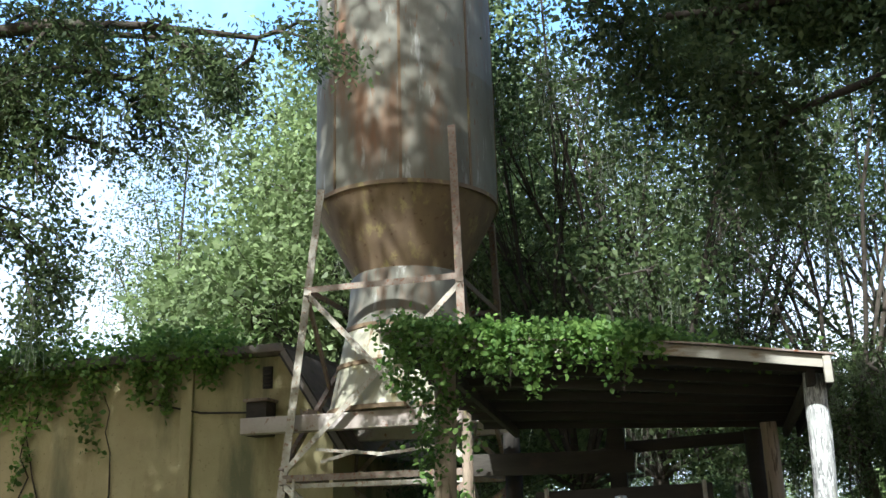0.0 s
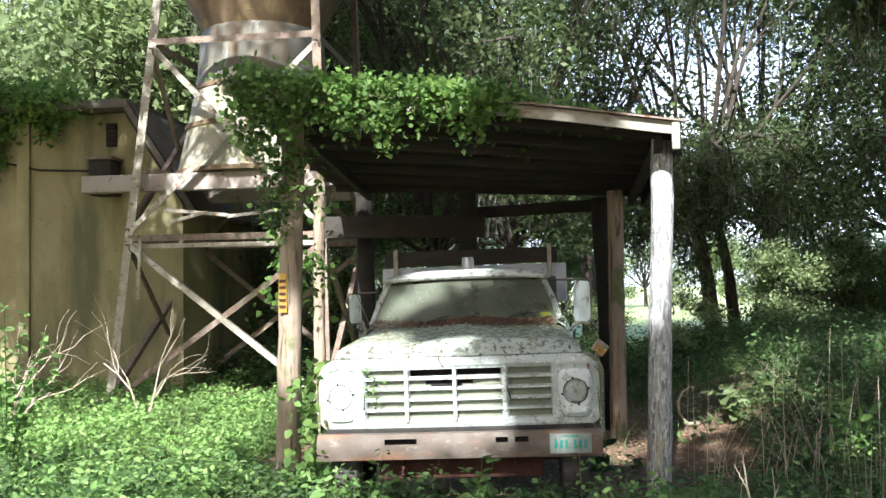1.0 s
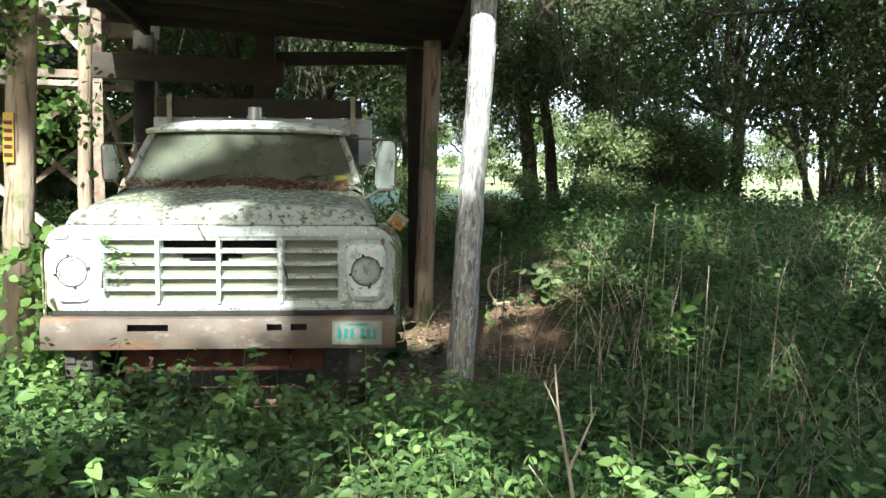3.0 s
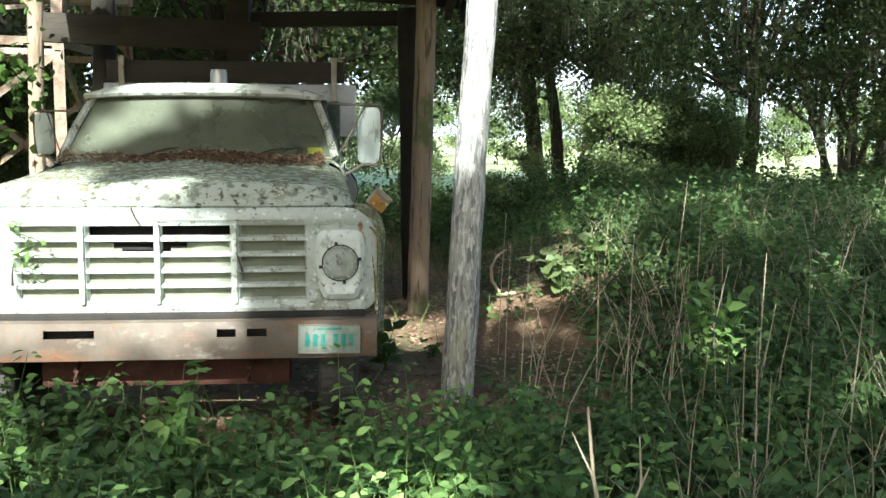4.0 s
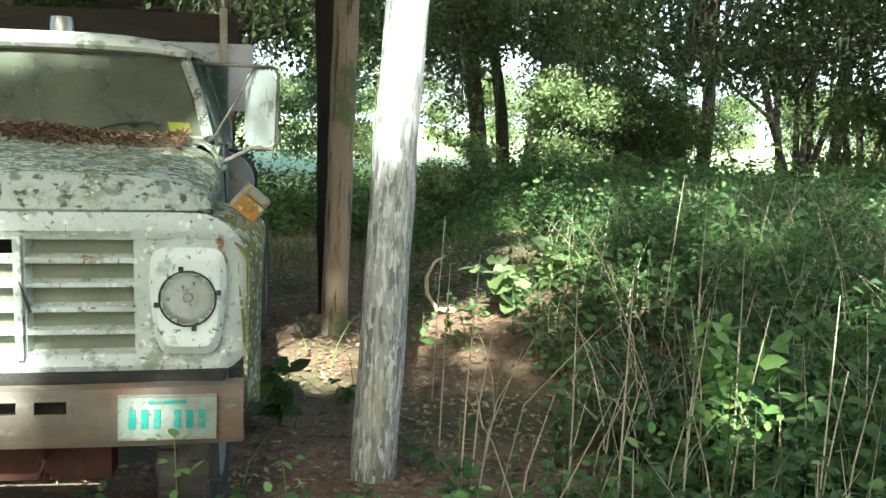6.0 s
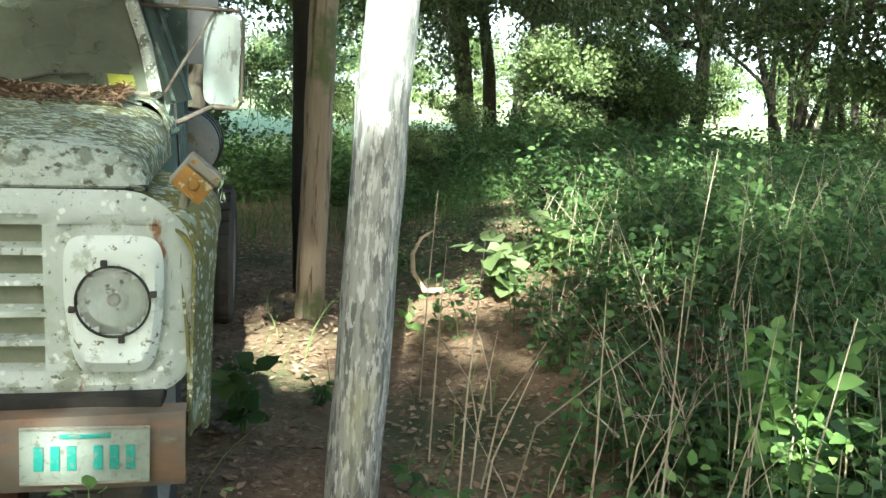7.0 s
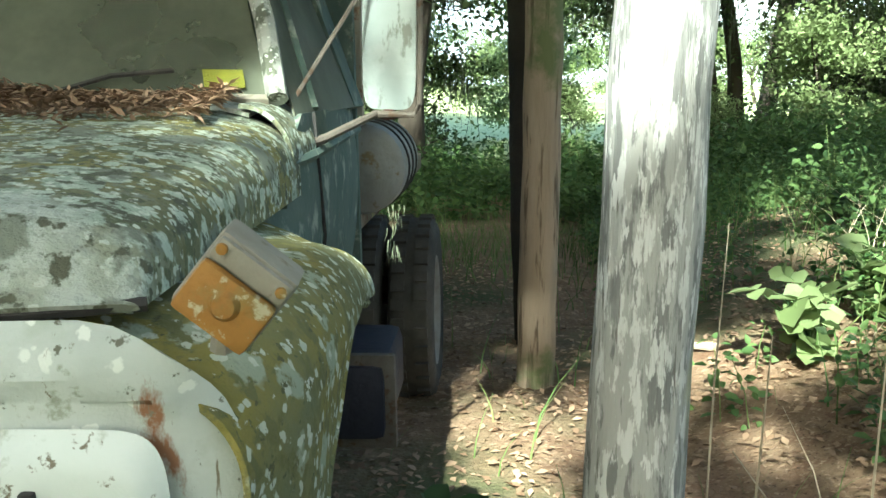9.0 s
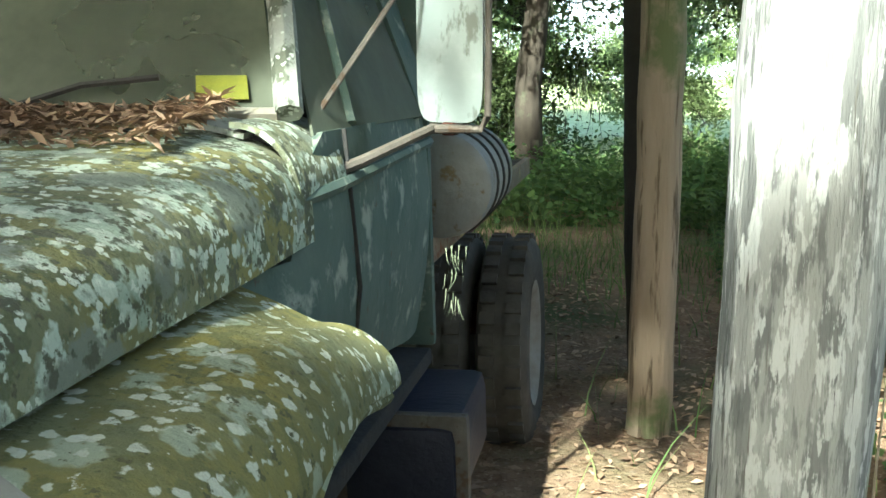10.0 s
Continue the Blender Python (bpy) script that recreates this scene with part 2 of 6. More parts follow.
M_rust = surf("red_rust", (0.05, 0.02, 0.015), (0.085, 0.035, 0.024), 9, 0.9, layers=[("noise", 20, 0.58, 0.66, (0.08, 0.04, 0.03), ONE)])
M_black = surf("black_rubber", (0.03, 0.03, 0.03), (0.06, 0.055, 0.05), 20, 0.85)
M_tyre = surf("dusty_tyre", (0.045, 0.042, 0.038), (0.09, 0.084, 0.072), 8, 0.9, bump=0.3)
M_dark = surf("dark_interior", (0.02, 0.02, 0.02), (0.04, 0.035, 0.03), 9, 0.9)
M_chrome = surf("dull_chrome", (0.62, 0.62, 0.60), (0.50, 0.50, 0.47), 9, 0.28, metal=0.9, layers=[("noise", 30, 0.6, 0.68, (0.28, 0.24, 0.19), ONE)])
M_mirror_back = surf("tarnished_mirror_glass", (0.38, 0.44, 0.42), (0.46, 0.52, 0.50), 5, 0.35, metal=0.25, bump=0.05,
                     layers=[("noise", 26, 0.56, 0.64, (0.22, 0.24, 0.21), (1, 1, 0.4)), ("noise", 5, 0.55, 0.66, (0.52, 0.58, 0.56), ONE)])
M_amber = surf("faded_amber_lens", (0.38, 0.20, 0.045), (0.28, 0.135, 0.035), 12, 0.6, bump=0.3, bscale=60, layers=[("noise", 22, 0.50, 0.60, (0.26, 0.17, 0.05), ONE), ("noise", 40, 0.56, 0.62, (0.46, 0.42, 0.28), ONE)])
M_grey_metal = surf("grey_housing", (0.23, 0.21, 0.165), (0.32, 0.30, 0.25), 12, 0.75, layers=[("noise", 30, 0.58, 0.66, (0.20, 0.17, 0.11), ONE)])
M_arm = surf("worn_brown_steel", (0.11, 0.092, 0.075), (0.17, 0.15, 0.125), 14, 0.6, metal=0.3, layers=[("noise", 30, 0.55, 0.63, (0.11, 0.075, 0.05), ONE)])
M_pillar = surf("weathered_pillar_paint", (0.22, 0.23, 0.20), (0.33, 0.34, 0.30), 16, 0.8, bump=0.4, layers=[("noise", 24, 0.54, 0.6, (0.10, 0.11, 0.08), (1, 1, 0.4)), ("cell", 60, 0.3, 0.22, (0.5, 0.52, 0.46), ONE)])
M_tank = surf("dull_drum", (0.36, 0.37, 0.37), (0.26, 0.25, 0.22), 5, 0.5, metal=0.4, layers=[("noise", 18, 0.58, 0.66, (0.22, 0.17, 0.10), ONE)])
M_white_panel = surf("white_panel", (0.55, 0.57, 0.60), (0.66, 0.67, 0.69), 5, 0.6, layers=[("noise", 14, 0.60, 0.68, (0.36, 0.36, 0.35), ONE)])
M_yellow = surf("yellow_paint", (0.27, 0.28, 0.03), (0.20, 0.21, 0.03), 40, 0.6)
M_orange = surf("yellow_tag", (0.46, 0.30, 0.05), (0.36, 0.22, 0.04), 20, 0.6, layers=[("noise", 40, 0.58, 0.64, (0.22, 0.13, 0.05), ONE)])
M_plate = surf("plate_white", (0.33, 0.37, 0.33), (0.24, 0.27, 0.23), 12, 0.6, layers=[("noise", 50, 0.58, 0.64, (0.20, 0.20, 0.16), ONE)])
M_plate_ink = surf("plate_green_ink", (0.03, 0.27, 0.22), (0.06, 0.34, 0.28), 30, 0.5, layers=[("noise", 60, 0.55, 0.62, (0.20, 0.26, 0.22), ONE)])
M_wheel = surf("wheel_paint", (0.30, 0.29, 0.26), (0.20, 0.17, 0.14), 9, 0.7)
M_navy = surf("dark_blue_paint", (0.018, 0.02, 0.032), (0.035, 0.035, 0.05), 9, 0.5)
M_concrete = surf("stained_concrete", (0.50, 0.45, 0.40), (0.40, 0.33, 0.28), 3, 0.9, layers=[("noise", 10, 0.58, 0.66, (0.26, 0.16, 0.11), ONE)])


def glass_mat(name, tint, dirt, dirt_share, rough=0.08):
    """Clear glass under a patchy film: dust on the windows, painted sky reflection on the lamps."""
    m = bpy.data.materials.new(name)
    m.use_nodes = True
    nt = m.node_tree
    N, L = nt.nodes.new, nt.links.new
    bsdf = nt.nodes["Principled BSDF"]
    bsdf.inputs["Base Color"].default_value = (*tint, 1)
    bsdf.inputs["Roughness"].default_value = rough
    bsdf.inputs["Transmission Weight"].default_value = 1.0
    bsdf.inputs["IOR"].default_value = 1.2
    film = N("ShaderNodeBsdfPrincipled")
    film.inputs["Roughness"].default_value = 0.55
    film.inputs["Specular IOR Level"].default_value = 0.35
    tc, nz, nz2 = N("ShaderNodeTexCoord"), N("ShaderNodeTexNoise"), N("ShaderNodeTexNoise")
    nz.inputs["Scale"].default_value, nz2.inputs["Scale"].default_value = 3.0, 40.0
    nz.inputs["Detail"].default_value = 8
    for n in (nz, nz2):
        L(tc.outputs["Object"], n.inputs["Vector"])
    x = N("ShaderNodeMix")
    x.data_type = "RGBA"
    L(nz2.outputs["Fac"], x.inputs["Factor"])
    x.inputs[6].default_value, x.inputs[7].default_value = (*dirt, 1), (*[c * 0.7 for c in dirt], 1)
    L(x.outputs[2], film.inputs["Base Color"])
    r = N("ShaderNodeMapRange")
    r.inputs["From Min"].default_value, r.inputs["From Max"].default_value = 0.3, 0.7
    r.inputs["To Min"].default_value, r.inputs["To Max"].default_value = dirt_share - 0.2, min(1.0, dirt_share + 0.2)
    L(nz.outputs["Fac"], r.inputs["Value"])
    ms = N("ShaderNodeMixShader")
    L(r.outputs["Result"], ms.inputs[0])
    L(bsdf.outputs[0], ms.inputs[1])
    L(film.outputs[0], ms.inputs[2])
    L(ms.outputs[0], nt.nodes["Material Output"].inputs["Surface"])
    return m


M_windshield = glass_mat("dusty_windshield", (0.8, 0.88, 0.8), (0.115, 0.128, 0.088), 0.75)
# bluish-white film stands in for bright sky reflected in the lens
M_lamp_glass = glass_mat("lamp_glass", (0.95, 0.95, 0.92), (0.76, 0.80, 0.82), 0.16)
M_reflector = surf("lamp_reflector", (0.95, 0.95, 0.94), (0.88, 0.88, 0.87), 12, 0.1, metal=1.0, bump=0.05)


def haze_mat():
    """Bright hazy sky with soft cloud, white low down and bluer above."""
    m = bpy.data.materials.new("hazy_sky")
    m.use_nodes = True
    nt = m.node_tree
    N, L = nt.nodes.new, nt.links.new
    nt.nodes.remove(nt.nodes["Principled BSDF"])
    em = N("ShaderNodeEmission")
    tc, sep, nz, r, add, x = N("ShaderNodeTexCoord"), N("ShaderNodeSeparateXYZ"), N("ShaderNodeTexNoise"), N("ShaderNodeMapRange"), N("ShaderNodeMath"), N("ShaderNodeMix")
    L(tc.outputs["Object"], sep.inputs[0])
    r.inputs["From Min"].default_value, r.inputs["From Max"].default_value = 120, 620
    L(sep.outputs["Z"], r.inputs["Value"])
    nz.inputs["Scale"].default_value, nz.inputs["Detail"].default_value = 0.006, 5
    L(tc.outputs["Object"], nz.inputs["Vector"])
    add.operation = "MULTIPLY_ADD"
    add.inputs[1].default_value, add.inputs[2].default_value = 1.2, -0.55
    L(nz.outputs["Fac"], add.inputs[0])
    plus = N("ShaderNodeMath")
    plus.use_clamp = True
    L(add.outputs[0], plus.inputs[0])
    L(r.outputs["Result"], plus.inputs[1])
    x.data_type = "RGBA"
    L(plus.outputs[0], x.inputs["Factor"])
    x.inputs[6].default_value, x.inputs[7].default_value = (0.95, 0.98, 1.0, 1), (0.30, 0.52, 0.95, 1)
    L(x.outputs[2], em.inputs["Color"])
    em.inputs["Strength"].default_value = 0.95
    L(em.outputs[0], nt.nodes["Material Output"].inputs["Surface"])
    return m


M_haze = haze_mat()


# ---- building helpers ----
def smooth(a, b, v):
    t = min(1.0, max(0.0, (v - a) / (b - a)))
    return t * t * (3 - 2 * t)


def gz(x, y):
    """Height of the ground."""
    z = 0.08 + 0.12 * (1 - smooth(-7.5, -1.5, y)) + 0.03 * noise.noise((x * 0.7, y * 0.7, 3.0))
    z += 0.50 * smooth(2.0, 4.2, x) * smooth(-3.5, 1.0, y) * (1 - smooth(11, 19, y)) * (1 - smooth(11, 16, x))
    z += 0.16 * smooth(1.8, 2.6, x) * smooth(1.0, 3.5, y) * (1 - smooth(6, 9, y))
    return z


def link_bm(name, bm, material, parent=None, shade=True):
    bmesh.ops.recalc_face_normals(bm, faces=bm.faces[:])
    me = bpy.data.meshes.new(name)
    bm.to_mesh(me)
    bm.free()
    if shade:
        me.shade_smooth()
        me.set_sharp_from_angle(angle=radians(38))
    me.materials.append(material)
    ob = new(name, me)
    ob.parent = parent
    return ob


def part(name, bm, material, parent, label=""):
    return tagged(link_bm(name, bm, material, parent), label)


def thing(name, label, category, group="", kind="", at=(0, 0, 0)):
    ob = new(name)
    ob.location = at
    ob.empty_display_size = 0.2
    return tagged(ob, label, category, group, kind)


def box(x0, x1, y0, y1, z0, z1, bevel=0.0, bm=None):
    bm = bm or bmesh.new()
    geo = bmesh.ops.create_cube(bm, size=1)["verts"]
    for v in geo:
        v.co = Vector((x0 + (v.co.x + 0.5) * (x1 - x0), y0 + (v.co.y + 0.5) * (y1 - y0), z0 + (v.co.z + 0.5) * (z1 - z0)))
    if bevel:
        edges = {e for v in geo for e in v.link_edges}
        bmesh.ops.bevel(bm, geom=list(edges), offset=bevel, segments=2, affect="EDGES", profile=0.6)
    return bm


def ring_pts(c, d, r, seg, twist=0.0, flat=1.0):
    d = d.normalized()
    a = d.cross(Vector((0, 0, 1)) if abs(d.z) < 0.9 else Vector((0, 1, 0))).normalized()
    b = d.cross(a)
    return [c + a * (r * math.cos(2 * math.pi * i / seg + twist)) + b * (r * flat * math.sin(2 * math.pi * i / seg + twist)) for i in range(seg)]


def tube(pts, radii, seg=8, bm=None, rough=0.0, twist=0.0, cap=True):
    """A swept round bar through pts."""
    bm = bm or bmesh.new()
    pts = [Vector(p) for p in pts]
    if not hasattr(radii, "__len__"):
        radii = [radii] * len(pts)
    rings = []
    for i, p in enumerate(pts):
        d = pts[min(i + 1, len(pts) - 1)] - pts[max(i - 1, 0)]
        vs = ring_pts(p, d, radii[i], seg, twist)
        if rough:
            vs = [p + (v - p) * (1 + rough * noise.noise(v * 5.0)) for v in vs]
        rings.append([bm.verts.new(v) for v in vs])
    for r0, r1 in zip(rings, rings[1:]):
        for k in range(seg):
            bm.faces.new((r0[k], r0[(k + 1) % seg], r1[(k + 1) % seg], r1[k]))
    if cap:
        bm.faces.new(rings[0][::-1])
        bm.faces.new(rings[-1])
    return bm


def beam(a, b, w, h, bevel=0.006):
    """A square bar from a to b."""
    a, b = Vector(a), Vector(b)
    bm = box(-w / 2, w / 2, 0, (b - a).length, -h / 2, h / 2, bevel)
    q = (b - a).to_track_quat("Y", "Z")
    bmesh.ops.transform(bm, matrix=Matrix.Translation(a) @ q.to_matrix().to_4x4(), verts=bm.verts[:])
    return bm


def angle_iron(a, b, w, facing=(0, -1, 0)):
    """An L-section bar from a to b."""
    a, b = Vector(a), Vector(b)
    d = (b - a).normalized()
    n = Vector(facing)
    s = d.cross(n).normalized()
    n = s.cross(d).normalized()
    t = w * 0.14
    prof = [(0, 0), (w, 0), (w, t), (t, t), (t, w), (0, w)]
    bm = bmesh.new()
    r0 = [bm.verts.new(a + s * (u - w / 2) - n * v) for u, v in prof]
    r1 = [bm.verts.new(b + s * (u - w / 2) - n * v) for u, v in prof]
    for k in range(6):
        bm.faces.new((r0[k], r0[(k + 1) % 6], r1[(k + 1) % 6], r1[k]))
    bm.faces.new(r0[::-1])
    bm.faces.new(r1)
    return bm


def revolve(profile, seg=48, axis="z", centre=(0, 0, 0), bm=None):
    """A turned body; profile: (radius, height)."""
    bm = bm or bmesh.new()
    rings = []
    for r, h in profile:
        ring = []
        for k in range(seg):
            a = 2 * math.pi * k / seg
            u, v = r * math.cos(a), r * math.sin(a)
            p = {"z": (u, v, h), "y": (u, h, v), "x": (h, u, v)}[axis]
            ring.append(bm.verts.new(Vector(p) + Vector(centre)))
        rings.append(ring)
    for r0, r1 in zip(rings, rings[1:]):
        for k in range(seg):
            bm.faces.new((r0[k], r0[(k + 1) % seg], r1[(k + 1) % seg], r1[k]))
    return bm


def sheet(fn, us, vs, thick=0.0, keep=None, merge=0.0):
    """A curved sheet through fn(u, v)."""
    bm = bmesh.new()
    g = [[bm.verts.new(fn(u, v)) for v in vs] for u in us]
    for i in range(len(us) - 1):
        for j in range(len(vs) - 1):
            if keep is None or keep(0.5 * (us[i] + us[i + 1]), 0.5 * (vs[j] + vs[j + 1])):
                bm.faces.new((g[i][j], g[i + 1][j], g[i + 1][j + 1], g[i][j + 1]))
    bmesh.ops.delete(bm, geom=[v for v in bm.verts if not v.link_faces], context="VERTS")
    if merge:
        bmesh.ops.remove_doubles(bm, verts=bm.verts[:], dist=merge)
    if thick:
        bmesh.ops.recalc_face_normals(bm, faces=bm.faces[:])
        bmesh.ops.solidify(bm, geom=bm.faces[:], thickness=thick)
    return bm


def span(a, b, n):
    return [a + (b - a) * i / (n - 1) for i in range(n)]


def mesh_np(name, V, F, material, parent=None, smooth_it=False):
    """A mesh from vertex rows and rows of four corners."""
    me = bpy.data.meshes.new(name)
    V, F = np.asarray(V, dtype=np.float32), np.asarray(F, dtype=np.int32)
    me.vertices.add(len(V))
    me.vertices.foreach_set("co", V.ravel())
    k = F.shape[1]
    me.loops.add(F.size)
    me.loops.foreach_set("vertex_index", F.ravel())
    me.polygons.add(len(F))
    me.polygons.foreach_set("loop_start", np.arange(0, F.size, k, dtype=np.int32))
    me.update(calc_edges=True)
    me.validate()
    if smooth_it:
        me.shade_smooth()
    me.materials.append(material)
    ob = new(name, me)
    ob.parent = parent
    return ob


def unit(a):
    return a / np.maximum(np.linalg.norm(a, axis=1, keepdims=True), 1e-9)


def leaf_cloud(name, P, size, material, parent, rng, up=0.6, aspect=0.5, droop=0.0, axis=None, fine=False):
    """Many small leaves, one at each place of P."""
    P = np.asarray(P, dtype=np.float64)
    n = len(P)
    nrm = rng.normal(size=(n, 3))
    nrm[:, 2] += up * 2
    nrm = unit(nrm)
    ax = rng.normal(size=(n, 3)) if axis is None else np.asarray(axis) + 0.25 * rng.normal(size=(n, 3))
    ax[:, 2] -= droop
    ax = unit(ax - nrm * np.sum(ax * nrm, axis=1, keepdims=True))
    side = np.cross(nrm, ax)
    s = (np.asarray(size) * rng.uniform(0.6, 1.3, n))[:, None]
    base, tip = P, P + ax * s
    if fine:
        lo, hi, w = P + ax * s * 0.30 + nrm * s * 0.07, P + ax * s * 0.68 + nrm * s * 0.03, side * s * aspect * 0.5
        V = np.stack([base, lo + w, hi + w * 0.8, tip - nrm * s * 0.08, hi - w * 0.8, lo - w], axis=1).reshape(-1, 3)
        b = (np.arange(n) * 6)[:, None]
        return mesh_np(name, V, np.concatenate([b + np.array([[0, 1, 2, 3]]), b + np.array([[0, 3, 4, 5]])]), material, parent)
    mid = P + ax * s * 0.45
    V = np.stack([base, mid + side * s * aspect * 0.5 + nrm * s * 0.06, tip - nrm * s * 0.08, mid - side * s * aspect * 0.5 + nrm * s * 0.06], axis=1).reshape(-1, 3)
    F = np.arange(4 * n).reshape(-1, 4)
    return mesh_np(name, V, F, material, parent)


def ribbons(name, P, length, width, material, parent, rng, down=True, bend=0.25, seg=3):
    """Thin strips: hanging strands, or blades that stand up."""
    P = np.asarray(P, dtype=np.float64)
    n = len(P)
    a = rng.uniform(0, 2 * np.pi, n)
    side = np.stack([np.cos(a), np.sin(a), np.zeros(n)], axis=1)
    lean = rng.normal(size=(n, 3)) * bend
    lean[:, 2] = 0
    L = (np.asarray(length) * rng.uniform(0.5, 1.4, n))[:, None]
    rows = []
    for k in range(seg + 1):
        f = k / seg
        c = P + np.array([0, 0, -1.0 if down else 1.0]) * L * f + lean * L * f * f
        w = width * (1 - 0.85 * f)
        rows += [c - side * w, c + side * w]
    V = np.stack(rows, axis=1).reshape(-1, 3)
    m = 2 * (seg + 1)
    b = (np.arange(n) * m)[:, None]
    F = np.concatenate([b + np.array([[2 * k, 2 * k + 1, 2 * k + 3, 2 * k + 2]]) for k in range(seg)], axis=0)
    return mesh_np(name, V, F, material, parent)


def tubes_np(paths, seg=6):
    """Vertices and faces of many tapered branches; a path is rows of (point, radius)."""
    V, F = [], []
    for path in paths:
        base = len(V)
        for i, (p, r) in enumerate(path):
            d = path[min(i + 1, len(path) - 1)][0] - path[max(i - 1, 0)][0]
            V.extend(ring_pts(p, d, r, seg))
        for i in range(len(path) - 1):
            for k in range(seg):
                a, b = base + i * seg + k, base + i * seg + (k + 1) % seg
                F.append((a, b, b + seg, a + seg))
    return V, F


def grow(rnd, start, way, length, radius, depth, paths, tips, lift=0.15, spread=0.75, steps=4, wobble=0.22):
    """Branches that fork; collects their paths and the places where leaves sit."""
    p, d = Vector(start), Vector(way).normalized()
    path = [(p.copy(), radius)]
    for i in range(steps):
        d = (d + Vector((rnd.gauss(0, wobble), rnd.gauss(0, wobble), rnd.gauss(0, wobble) + lift * 0.4))).normalized()
        p = p + d * (length / steps)
        path.append((p.copy(), radius * (1 - 0.45 * (i + 1) / steps)))
        if depth <= 1:
            tips.append(p.copy())
    paths.append(path)
    if depth == 0:
        return
    for _ in range(rnd.choice((2, 3, 3))):
        k = rnd.randint(max(1, steps - 2), steps)
        q, r = path[k]
        side = Vector((rnd.gauss(0, 1), rnd.gauss(0, 1), rnd.gauss(0, 0.5) + lift))
        grow(rnd, q, (d + side.normalized() * spread * rnd.uniform(0.6, 1.3)), length * rnd.uniform(0.55, 0.8), r * 0.62, depth - 1, paths, tips, lift, spread, steps, wobble)


def tree(name, label, seed, height, trunk_r, leaf_mat_, leaf=0.14, per_tip=22, clump=0.55, moss=0, depth=4, stems=1, spread=0.75, lean=(0, 0), trunk_part=0.32, lift=0.15, group=""):
    """A tree at its own origin: trunk with limbs, and a crown of small leaves."""
    rnd, rng = random.Random(seed), np.random.default_rng(seed)
    ob = thing(name, label, "tree", group)
    paths, tips = [], []
    for s in range(stems):
        a = 2 * math.pi * s / stems + rnd.uniform(0, 1)
        off = Vector((math.cos(a), math.sin(a), 0)) * (0 if stems == 1 else trunk_r * 3.0)
        way = Vector((lean[0] + off.x * (0.25 if stems > 1 else 0), lean[1] + off.y * (0.25 if stems > 1 else 0), 1))
        grow(rnd, off + Vector((0, 0, -0.3)), way, height * trunk_part, trunk_r, depth, paths, tips, lift, spread, 4, 0.1 if stems == 1 else 0.16)
    V, F = tubes_np(paths, 7)
    tr = mesh_np("trunk", [tuple(v) for v in V], F, M_bark, ob, True)
    T = np.array([tuple(t) for t in tips])
    n = len(T) * per_tip
    C = np.repeat(T, per_tip, axis=0) + rng.normal(size=(n, 3)) * clump * np.array([1, 1, 0.7])
    leaf_cloud("crown", C, leaf, leaf_mat_, ob, rng, up=0.5, aspect=0.55)
    if moss:
        k = rng.integers(0, len(T), moss)
        c0 = np.repeat(T[k], 14, axis=0) + rng.normal(size=(moss * 14, 3)) * np.array([0.16, 0.16, 0.1])
        tagged(ribbons("hanging_moss", c0, 0.9, 0.012, M_moss, ob, rng, True, 0.12), "grey-green hanging moss strands", kind="stuff")
    return ob


